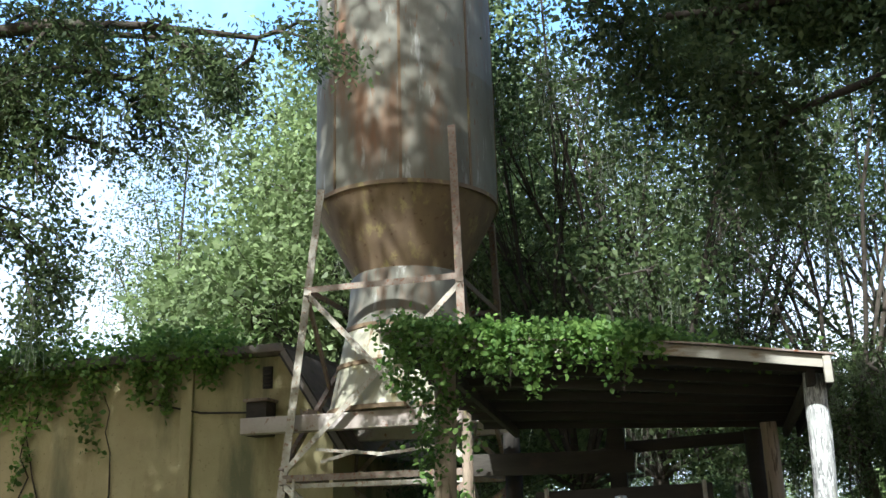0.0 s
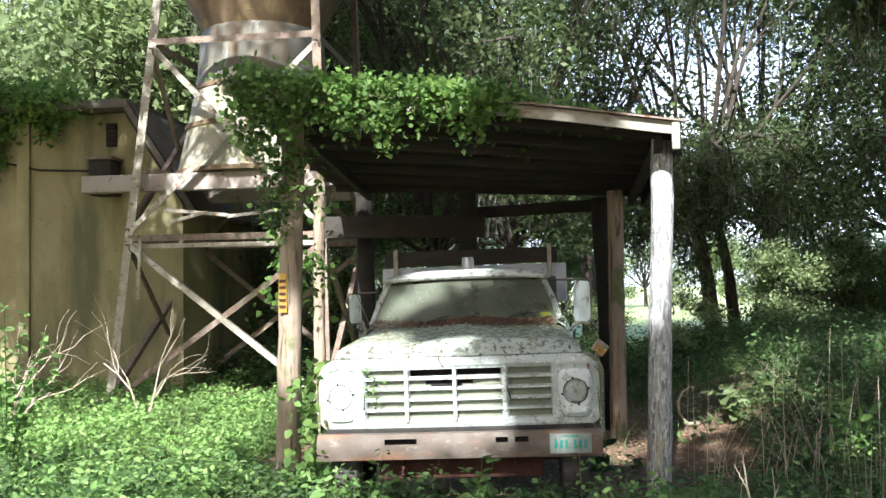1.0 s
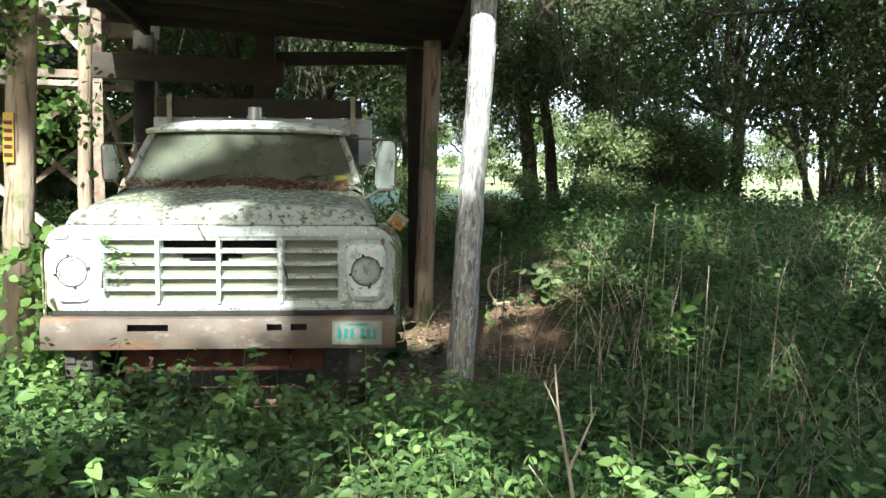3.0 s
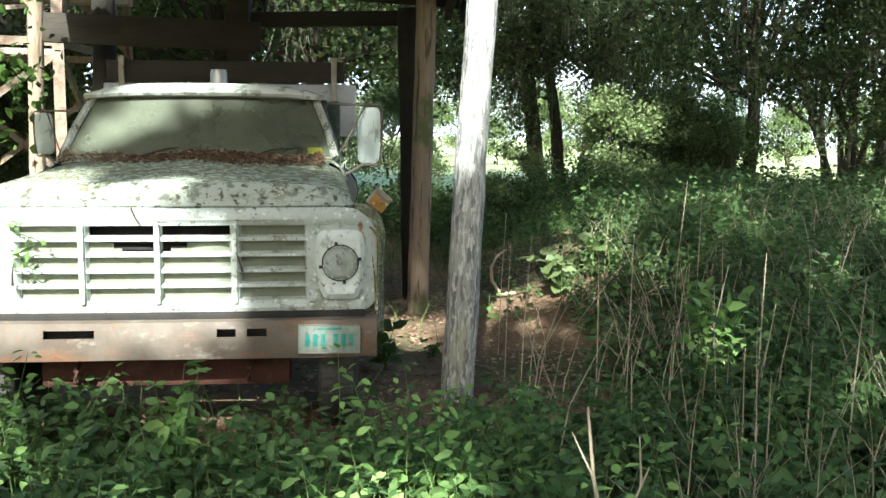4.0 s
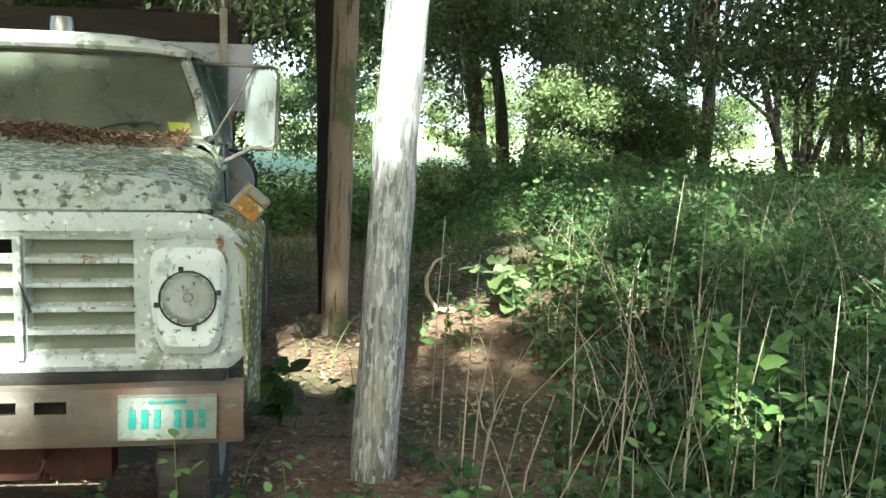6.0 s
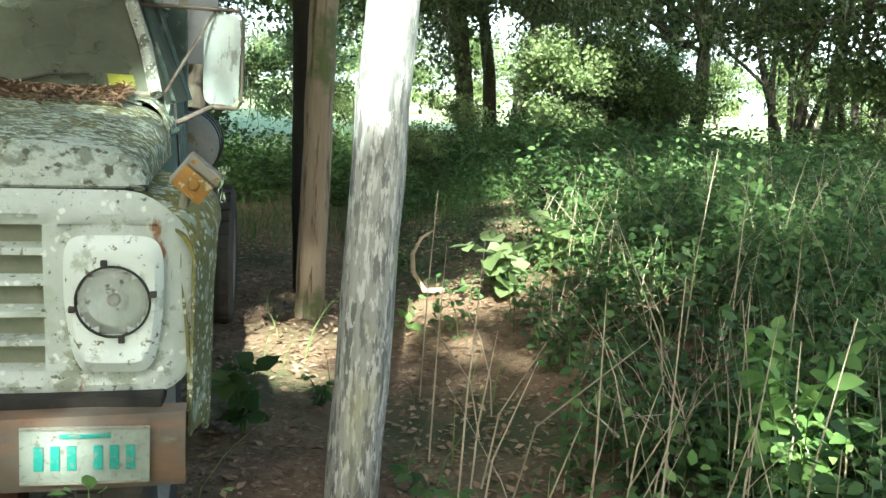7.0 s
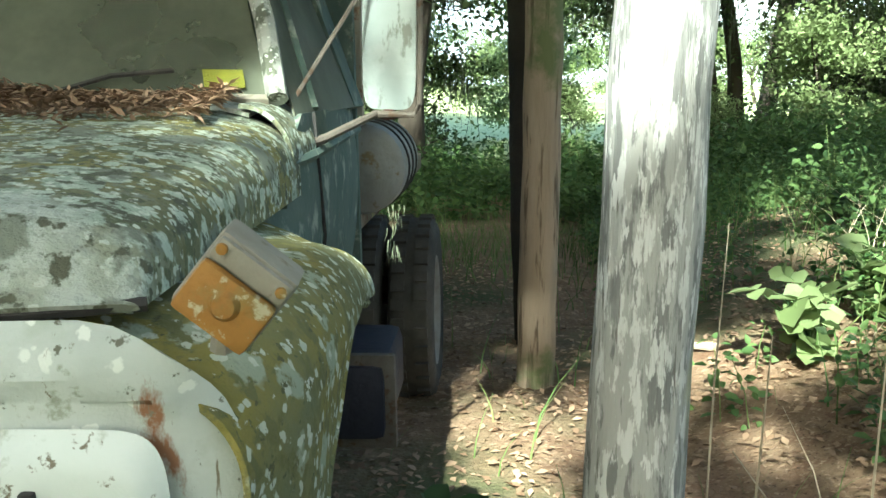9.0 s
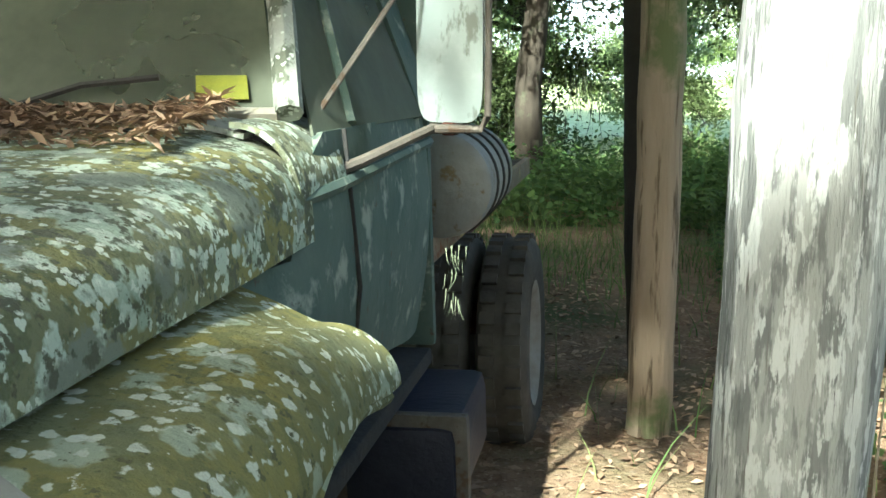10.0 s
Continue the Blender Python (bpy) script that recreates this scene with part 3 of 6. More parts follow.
def crown_tree(name, label, seed, foot, blobs, leaf_mat_, leaf=0.15, clumps=50, per=30, clump_r=0.32, trunk_r=0.3, fork=3.0, moss=0, group="", limb_r=0.5, drop=0.0, open_to=()):
    """A tree whose limbs reach into rounded masses of foliage; blobs: (x, y, z, rx, ry, rz) from its foot; open_to: (x, y, z, r) sunlit spots that its crown leaves gaps for."""
    rnd, rng = random.Random(seed), np.random.default_rng(seed)
    ob = thing(name, label, "tree", group, at=foot)
    top = Vector((rnd.gauss(0, 0.25), rnd.gauss(0, 0.25), fork))
    paths = [[(Vector((0, 0, -0.4)), trunk_r * 1.35), (Vector((0, 0, 0.3)), trunk_r), (top * 0.55 + Vector((0.08, 0.05, 0)), trunk_r * 0.88), (top, trunk_r * 0.8)]]
    C, tips = [], []
    for bx, by, bz, rx, ry, rz in blobs:
        c, r = Vector((bx, by, bz)), Vector((rx, ry, rz))
        mid = top.lerp(c, 0.5) + Vector((rnd.gauss(0, 0.4), rnd.gauss(0, 0.4), rnd.uniform(-0.2, 0.5)))
        low = top.lerp(mid, 0.5) + Vector((rnd.gauss(0, 0.15), rnd.gauss(0, 0.15), 0.1))
        k = trunk_r * limb_r
        paths.append([(top, k), (low, k * 0.85), (mid, k * 0.65), (c, k * 0.4)])
        for _ in range(clumps):
            q = Vector((rnd.gauss(0, 1), rnd.gauss(0, 1), rnd.gauss(0, 1))).normalized() * (rnd.random() ** 0.4)
            p = c + Vector((q.x * rx, q.y * ry, q.z * rz))
            tips.append(p)
            if rnd.random() < 0.22:
                start = mid if rnd.random() < 0.4 else c
                h = start.lerp(p, 0.5) + Vector((rnd.gauss(0, 0.2), rnd.gauss(0, 0.2), rnd.gauss(0, 0.2)))
                paths.append([(start, k * 0.30), (h, k * 0.18), (p, k * 0.05)])
    def crosses_gap(path):
        for x, y, z, r in open_to:
            for (p, _), (p2, _) in zip(path, path[1:]):
                for f in (0.2, 0.4, 0.6, 0.8, 1.0):
                    q = p.lerp(p2, f) + Vector(foot) - Vector((x, y, z))
                    if (q - sun_dir * q.dot(sun_dir)).length < r:
                        return True
        return False

    paths = paths[:1] + [p for p in paths[1:] if not crosses_gap(p)]
    V, F = tubes_np(paths, 6)
    mesh_np("trunk", [tuple(v) for v in V], F, M_bark, ob, True)
    T = np.array([tuple(t) for t in tips])
    n = len(T) * per
    spread = rng.uniform(0.6, 1.5, len(T)).repeat(per)[:, None]
    P = T.repeat(per, axis=0) + rng.normal(size=(n, 3)) * clump_r * spread * np.array([1, 1, 0.6])
    if open_to:
        W, shut, sd = P + np.array(foot), np.ones(n, dtype=bool), np.array(sun_dir)
        for x, y, z, r in open_to:
            q = W - np.array((x, y, z))
            shut &= np.linalg.norm(q - (q @ sd)[:, None] * sd, axis=1) > r + leaf * 0.35
        P = P[shut]
    leaf_cloud("crown", P, leaf, leaf_mat_, ob, rng, 0.5, 0.55, drop)
    if moss:
        k = rng.integers(0, len(T), moss)
        c0 = T[k].repeat(16, axis=0) + rng.normal(size=(moss * 16, 3)) * np.array([0.16, 0.16, 0.28]) - np.array([0, 0, 0.2])
        tagged(ribbons("hanging_moss", c0, 0.75, 0.011, M_moss, ob, rng, True, 0.22), "grey-green hanging moss strands", kind="stuff")
    return ob


def blob_set(seed, n, spread, z0, z1, r0, r1, flat=0.75):
    rnd = random.Random(seed)
    out = []
    for k in range(n):
        a, d = 6.283 * (k + rnd.random()) / n * 2.4, spread * math.sqrt((k + 0.5) / n)
        r = rnd.uniform(r0, r1)
        out.append((d * math.cos(a), d * math.sin(a), rnd.uniform(z0, z1), r, r, r * flat))
    return out


# ---- ground ----
def ground_sheet():
    def axis_steps(lo, a, b, hi, fine):
        out, v, s = [], a, fine
        while v > lo:
            s *= 1.35
            v -= s
            out.append(max(v, lo))
        out = out[::-1] + list(np.arange(a, b, fine)) + [b]
        v, s = b, fine
        while v < hi:
            s *= 1.35
            v += s
            out.append(min(v, hi))
        return out
    xs, ys = axis_steps(-900, -9, 13, 900, 0.22), axis_steps(-500, -10, 17, 1500, 0.22)
    bm = bmesh.new()
    g = [[bm.verts.new((x, y, gz(x, y) if abs(x) < 60 and y < 80 else 0.08)) for y in ys] for x in xs]
    for i in range(len(xs) - 1):
        for j in range(len(ys) - 1):
            f = bm.faces.new((g[i][j], g[i + 1][j], g[i + 1][j + 1], g[i][j + 1]))
            cx, cy = xs[i] + 0.1, ys[j] + 0.1
            f.material_index = 1 if cy + 1.2 * noise.noise((cx * 0.4, cy * 0.4, 0)) > 13.5 else 0
    ob = link_bm("ground", bm, M_ground)
    ob.data.materials.append(M_meadow)
    return tagged(ob, "brown leaf litter and soil running into green meadow", "ground", kind="structure")


ground_sheet()

def sky_backdrop():
    pts = lambda a, z: (1100 * math.sin(a), 1100 * math.cos(a), z)
    ob = link_bm("backdrop", sheet(pts, span(radians(-75), radians(75), 31), [-20, 150, 400, 800, 1100]), M_haze)
    return tagged(ob, "bright hazy sky beyond the trees", "sky", kind="structure")


sky_backdrop()

# ---- the truck ----
TRUCK = thing("truck", "abandoned white flatbed truck with lichen, moss and rust", "truck")
TRUCK.matrix_world = pose(0.044, 0, 0, 0, -1.2, 2.6)


def truck_front():
    """The stamped front panel: rounded outline, slots, lamp wells."""
    cols = [(-0.69, -0.40), (-0.355, -0.03), (0.0, 0.335), (0.385, 0.705)]
    rows = [1.16, 1.078, 1.0, 0.922, 0.845]
    hh = 0.026
    xs, zs = set(span(-1.065, 1.065, 55)), set(span(0.745, 1.275, 19))
    for a, b in cols:
        xs |= {a - 0.006, a + 0.004, b - 0.004, b + 0.006}
    for z in rows:
        zs |= {z - hh - 0.008, z - hh + 0.002, z + hh - 0.002, z + hh + 0.006}
    xs, zs = sorted(xs), sorted(zs)

    def slot(x, z):
        return any(a <= x <= b for a, b in cols) and any(abs(z - r) <= hh for r in rows)

    def fn(x, z):
        dx, top, dl, low = abs(x) - 0.895, z - 1.105, abs(x) - 0.975, 0.835 - z
        if dx > 0 and top > 0 and math.hypot(dx, top) > 0.17:
            k = 0.17 / math.hypot(dx, top)
            x, z = math.copysign(0.895 + dx * k, x), 1.105 + top * k
        elif dl > 0 and low > 0 and math.hypot(dl, low) > 0.09:
            k = 0.09 / math.hypot(dl, low)
            x, z = math.copysign(0.975 + dl * k, x), 0.835 - low * k
        y = -0.072 + 0.03 * abs(x) ** 3
        y += 0.05 * smooth(0.96, 1.065, abs(x)) ** 2
        y += 0.022 * smooth(1.215, 1.275, z) ** 2 + 0.02 * smooth(0.79, 0.745, z)
        if -0.71 < x < 0.72 and 0.80 < z < 1.20:
            y += 0.018
        if slot(x, z):
            y += 0.045
        wx, wz = (abs(x) - 0.875) / 0.145, (z - 0.995) / 0.20
        if wx ** 4 + wz ** 4 < 1:
            y += 0.014
        y += 0.003 * noise.noise((x * 4, z * 4, 0))
        if z > 1.06 and z < 1.10 and -0.02 < x < 0.3:
            y += 0.01 * math.sin(x * 18)
        return (x, y, z)

    def keep(x, z):
        dx, top, low = abs(x) - (1.065 - 0.17), z - (1.275 - 0.17), (0.745 + 0.09) - z
        if dx > 0 and top > 0 and math.hypot(dx, top) > 0.195:
            return False
        if abs(x) > 0.975 and low > 0 and math.hypot(abs(x) - 0.975, low) > 0.11:
            return False
        if abs(z - rows[0]) < hh - 0.002 and (-0.35 < x < -0.034 or 0.004 < x < 0.33):
            return False
        if abs(z - rows[1]) < hh - 0.002 and (-0.27 < x < -0.034 and z > rows[1] + 0.02 - (x + 0.27) * 0.5 or 0.004 < x < 0.2 and z > rows[1] - 0.022 + x * 0.2):
            return False
        return True

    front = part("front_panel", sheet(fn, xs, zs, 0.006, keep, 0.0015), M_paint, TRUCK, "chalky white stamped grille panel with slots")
    # recessed slot faces get the colour with shade painted in
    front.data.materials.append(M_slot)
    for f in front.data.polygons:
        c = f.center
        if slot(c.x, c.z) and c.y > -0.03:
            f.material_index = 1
    part("radiator", box(-0.72, 0.72, 0.10, 0.16, 0.72, 1.24, 0.01), M_dark, TRUCK, "dark radiator core")
    for x in (-0.378, -0.015, 0.36):
        part("grille_bar", box(x - 0.013, x + 0.013, -0.080, -0.046, 0.80, 1.20, 0.005), M_paint_lip, front)
    for s in (-1, 1):
        bz = thing("headlight", "round headlight in a square white bezel", "")
        bz.parent = TRUCK
        bz.location = (s * 0.88, -0.050, 0.988)
        del bz["label"]

        def plate(u, v):
            r = 1.0
            x, z = u * 0.122, v * 0.175
            pinch = 1 - 0.16 * smooth(0.2, -1.0, v)
            k = max(abs(u), abs(v))
            q = (u ** 6 + v ** 6) ** (1 / 6)
            f = k / q if q > 1e-6 else 1
            return (x * f * pinch, -0.022 * (1 - smooth(0.80, 1.0, k)) - 0.012 * smooth(-0.65, -0.8, v) * (1 - smooth(0.7, 1.0, abs(u))), z * f)
        vs = span(-1, 1, 25)

        def hole(u, v):
            return math.hypot(u * 0.122, v * 0.175 - 0.01) > 0.088
        part("bezel", sheet(plate, vs, vs, 0.005, hole), M_bezel, bz, "cleaner white lamp bezel")
        part("lamp_ring", revolve([(0.086, 0.0), (0.087, -0.026), (0.0885, -0.032), (0.092, -0.030), (0.094, -0.010)], 40, "y", (0, 0, 0.01)), M_black, bz, "blackened lamp ring")
        part("reflector", revolve([(0.001, 0.055), (0.03, 0.045), (0.06, 0.02), (0.084, -0.018)], 36, "y", (0, 0, 0.01)), M_reflector, bz, "dull silver reflector bowl")
        gl = part("lens", revolve([(0.0005, -0.046), (0.03, -0.044), (0.06, -0.037), (0.085, -0.026)], 36, "y", (0, 0, 0.01)), M_lamp_glass, bz, "clear glass lens with pale film for sky reflection")
        gl.visible_shadow = False
        part("bulb_shield", revolve([(0.0005, -0.012), (0.012, -0.010), (0.016, 0.0), (0.014, 0.02)], 20, "y", (0, 0, 0.012)), M_grey_metal, bz)
        for k in range(4):
            a = math.pi / 2 * k + 0.2
            part("ring_tab", box(math.cos(a) * 0.1 - 0.008, math.cos(a) * 0.1 + 0.008, -0.032, -0.012, 0.01 + math.sin(a) * 0.1 - 0.008, 0.01 + math.sin(a) * 0.1 + 0.008, 0.003), M_black, bz)
        part("rust_slot", revolve([(0.0005, -0.020), (0.012, -0.020), (0.016, -0.010)], 10, "y", (0.0, 0, -0.118)), M_dark, bz, "rusted screw hole")
        part("rust_edge", box(-0.075, 0.075, -0.018, -0.006, -0.152, -0.143, 0.003), M_rust, bz, "rusty lower edge")


truck_front()


def truck_hood():
    def fn(a, v):
        y = -0.045 + 1.205 * v
        w = 0.945 - 0.045 * v
        base = 1.268 + 0.004 * v
        h = 0.016 + 0.100 * smooth(0.0, 0.09, v) ** 0.7 + 0.10 * v
        s, c = math.sin(a), math.cos(a)
        n = 2 / 4.2
        x = w * math.copysign(abs(s) ** n, s)
        z = base + h * abs(c) ** n
        z += 0.012 * math.exp(-(x / 0.22) ** 2) * smooth(0, 0.2, v) + 0.002 * noise.noise((x * 3, y * 3, 1))
        yy = y + 0.10 * (abs(x) / w) ** 4 * (1 - smooth(0, 0.35, v))
        return (x, yy - 0.01, z)
    us = span(-math.pi / 2, math.pi / 2, 49)
    vs = [0, 0.008, 0.02, 0.035, 0.055, 0.08, 0.12, 0.17] + span(0.22, 1, 22)
    part("hood", sheet(fn, us, vs, 0.012), M_paint_hood, TRUCK, "white hood crusted with grey lichen")
    part("hood_seam", tube([(x, -0.042 + 0.1 * (abs(x) / 0.95) ** 4, 1.272) for x in span(-0.95, 0.95, 21)], 0.009, 6), M_black, TRUCK)
    # cowl in front of the windshield
    part("cowl", sheet(lambda x, v: (x, 1.14 + 0.14 * v + 0.05 * (1 - (x / 0.9) ** 2) * 0 - 0.04 * (abs(x) / 0.9) ** 3, 1.475 + 0.012 * v - 0.05 * smooth(0.72, 0.92, abs(x))), span(-0.80, 0.80, 25), span(0, 1, 4), 0.01), M_paint_lip, TRUCK, "pale cowl panel below the windshield")


truck_hood()


def truck_fender(s):
    def fn(u, v):
        y = -0.015 + (0.905 + 0.10 * smooth(0.25, 0.8, u)) * v
        low = 0.62 + 0.36 * smooth(0.10, 0.34, y) + 0.14 * smooth(0.3, 0.6, y)
        dip = 0.045 * (1 - smooth(0.0, 0.35, v)) + 0.05 * smooth(0.72, 1.0, v)
        if u < 0.4:
            t = u / 0.4
            x, z = 0.85 + 0.15 * t, 1.255 - 0.012 * t * t - dip * t
        elif u < 0.75:
            t = (u - 0.4) / 0.35 * math.pi / 2
            x, z = 1.0 + 0.112 * math.sin(t), 1.243 - dip - 0.115 * (1 - math.cos(t))
        else:
            t = (u - 0.75) / 0.25
            top = 1.128 - dip
            x, z = 1.112 - 0.012 * t, top + (min(low, top - 0.01) - top) * t
        x -= 0.035 * (1 - smooth(0, 0.18, v)) + 0.03 * smooth(0.5, 1.0, v) * smooth(0.2, 0.6, u)
        z += 0.006 * noise.noise((x * 3, y * 4, 5))
        return (s * x, y, z)
    fe = part("fender", sheet(fn, span(0, 1, 33), span(0, 1, 35), 0.008), M_fender, TRUCK, "moss-stained front fender with pale lichen spots")
    lip = [(s * (1.094 - 0.03 * smooth(0.5, 1.0, y)), y, min(0.612 + 0.36 * smooth(0.10, 0.34, y) + 0.14 * smooth(0.3, 0.6, y), 1.112 - 0.05 * smooth(0.72, 1.0, y))) for y in span(0.08, 0.97, 17)]
    part("arch_lip", tube(lip, 0.010, 6), M_fender, fe)
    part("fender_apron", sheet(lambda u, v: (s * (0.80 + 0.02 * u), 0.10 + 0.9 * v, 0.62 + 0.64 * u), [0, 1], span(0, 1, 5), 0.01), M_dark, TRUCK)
    # front corner between the panel and the fender
    part("corner_panel", sheet(lambda u, v: (s * (1.062 - 0.07 * u ** 4), -0.005 + 0.12 * v, 0.62 + 0.56 * u), span(0, 1, 12), span(0, 1, 4), 0.008), M_fender, TRUCK)


for s_ in (-1, 1):
    truck_fender(s_)


def turn_signal(s):
    ts = thing("turn_signal", "", "")
    ts.parent = TRUCK
    ts.scale = (0.95, 0.95, 0.95)
    ts.location = (s * 1.080, -0.045, 1.306)
    ts.rotation_euler = (radians(4), radians(s * 40), radians(s * 8))
    part("housing", box(-0.05, 0.05, 0.0, 0.075, -0.05, 0.05, 0.008), M_grey_metal, ts, "grey weathered lamp housing")
    le = part("amber_lens", box(-0.047, 0.047, -0.022, -0.001, -0.047, 0.018, 0.008), M_amber, ts, "faded amber plastic lens")
    part("clear_band", box(-0.047, 0.047, -0.016, -0.001, 0.021, 0.047, 0.006), M_grey_metal, ts)
    part("lens_boss", revolve([(0.0005, -0.032), (0.012, -0.030), (0.018, -0.021)], 16, "y", (0.0, 0, -0.01)), M_amber, le)
    for x, z in ((-0.038, 0.036), (0.038, 0.036)):
        part("screw", revolve([(0.0005, -0.021), (0.006, -0.020), (0.007, -0.014)], 10, "y", (x, 0, z)), M_amber, ts)
    part("stalk", tube([(0.0, 0.05, -0.03), (0.03 * s, 0.07, -0.085)], 0.014, 8), M_grey_metal, ts)


turn_signal(1)


def truck_cab():
    A, B = (0.835, 1.235, 1.485), (0.70, 1.52, 1.865)     # pillar foot and head
    # sides: cowl panel and door, teal under the dirt
    for s in (-1, 1):
        def side(u, v):
            y = 0.88 + 1.50 * v
            top = 1.25 + 0.20 * smooth(1.10, 1.22, y)
            low = 0.90 - 0.10 * smooth(0.5, 1.0, v)
            z = low + (top - low) * u
            x = 0.84 + 0.045 * smooth(0.0, 0.16, v) + 0.022 * math.sin(math.pi * u) - 0.055 * v * v - 0.04 * v * (1 - u) ** 2
            return (s * x, y, z)
        part("cab_side", sheet(side, span(0, 1, 12), span(0, 1, 16), 0.02), M_teal, TRUCK, "faded teal cab side with dirt streaks")
        part("door_seam", tube([(s * 0.868, 1.42, 0.92), (s * 0.903, 1.40, 1.14), (s * 0.890, 1.38, 1.45)], 0.005, 5), M_black, TRUCK)
        part("belt_moulding", tube([(s * 0.885, 1.12, 1.345), (s * 0.897, 1.3, 1.35), (s * 0.85, 2.36, 1.365)], 0.014, 6), M_teal, TRUCK)
        part("cowl_corner", sheet(lambda u, v: (s * (0.78 + 0.118 * math.sin(u * 1.57)), 1.10 + 0.26 * v, 1.478 - 0.13 * (1 - math.cos(u * 1.57)) + 0.004 * v), span(0, 1, 10), span(0, 1, 6), 0.01), M_paint_hood, TRUCK)
        part("windshield_pillar", tube([(s * (A[0] + 0.0), A[1], A[2]), (s * (A[0] + B[0]) / 2 + s * 0.012, (A[1] + B[1]) / 2, (A[2] + B[2]) / 2), (s * B[0], B[1], B[2])], 0.026, 8), M_pillar, TRUCK, "weathered windshield pillar")
        part("vent_pillar", tube([(s * 0.868, 1.50, 1.455), (s * 0.72, 1.70, 1.87)], 0.014, 6), M_teal, TRUCK)
        part("rear_pillar", sheet(lambda u, v: (s * (0.872 - 0.14 * u), 2.18 + 0.20 * v - 0.04 * u, 1.445 + 0.43 * u), span(0, 1, 6), span(0, 1, 4), 0.03), M_teal, TRUCK, "blue-green rear cab pillar")
        sg = part("side_window", sheet(lambda u, v: (s * (0.870 - 0.15 * u), 1.26 + 0.24 * u + (0.93 - 0.24 * u) * v, 1.445 + 0.41 * u), span(0, 1, 4), span(0, 1, 4), 0.005), M_windshield, TRUCK, "dusty side glass")
        sg.visible_shadow = False
    # windshield, slightly bowed
    def glass(u, v):
        x = (A[0] + (B[0] - A[0]) * v - 0.02) * u
        return (x, A[1] + (B[1] - A[1]) * v - 0.07 * (1 - u * u), A[2] + (B[2] - A[2]) * v + 0.012 * (1 - u * u))
    ws = part("windshield", sheet(glass, span(-1, 1, 21), span(0, 1, 8), 0.006), M_windshield, TRUCK, "windshield clouded by grey-green dust")
    ws.visible_shadow = False
    for v, nm in ((0.0, "lower_gasket"), (1.0, "upper_gasket")):
        part(nm, tube([glass(u, v) for u in span(-1, 1, 15)], 0.013, 6), M_grey_metal, ws)
    part("inspection_sticker", sheet(lambda u, v: tuple(Vector(glass(0.83 + 0.115 * u, 0.055 + 0.11 * v)) + Vector((0, -0.010, 0.004))), [0, 1], [0, 1], 0.002), M_yellow, ws, "faded yellow sticker in the corner of the glass")
    # roof with a rolled front edge
    def roof(u, v):
        y = 1.44 + 0.98 * v
        w = 0.745 + 0.03 * smooth(0, 0.2, v)
        x = w * u
        z = 1.885 + 0.075 * (1 - abs(u) ** 4) * smooth(-0.08, 0.14, v) - 0.012 * (1 - smooth(0, 0.03, v))
        return (x, y - 0.06 * (1 - u * u) * (1 - v), z)
    part("cab_roof", sheet(roof, span(-1, 1, 25), [0, 0.015, 0.03, 0.06, 0.1, 0.15] + span(0.22, 1, 8), 0.025), M_paint_lip, TRUCK, "flaking white cab roof")
    part("cab_back", box(-0.85, 0.85, 2.35, 2.39, 0.75, 1.88, 0.02), M_teal, TRUCK)
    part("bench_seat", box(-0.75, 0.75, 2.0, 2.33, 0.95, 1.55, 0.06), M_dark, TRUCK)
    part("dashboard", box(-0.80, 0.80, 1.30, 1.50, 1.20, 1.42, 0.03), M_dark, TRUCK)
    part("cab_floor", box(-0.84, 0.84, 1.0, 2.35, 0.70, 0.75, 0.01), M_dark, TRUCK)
    sw = part("steering_wheel", bmesh.new(), M_black, TRUCK)
    bm = bmesh.new()
    pts = [Vector((0.38 + 0.20 * math.cos(a), 1.68 + 0.10 * math.sin(a), 1.50 + 0.17 * math.sin(a))) for a in span(0, 2 * math.pi, 25)]
    tube(pts, 0.012, 6, bm)
    bm.to_mesh(sw.data)
    bm.free()
    # wipers
    for x in (-0.35, 0.30):
        part("wiper", tube([(x, 1.165, 1.50), (x + 0.16, 1.20, 1.545), (x + 0.30, 1.225, 1.555)], 0.006, 5), M_black, TRUCK)
    # beacon stub on the roof
    part("roof_canister", revolve([(0.0005, 2.10), (0.055, 2.095), (0.062, 2.06), (0.062, 1.95)], 20, "z", (-0.02, 2.3, 0)), M_chrome, TRUCK, "dull metal canister above the cab roof")


truck_cab()


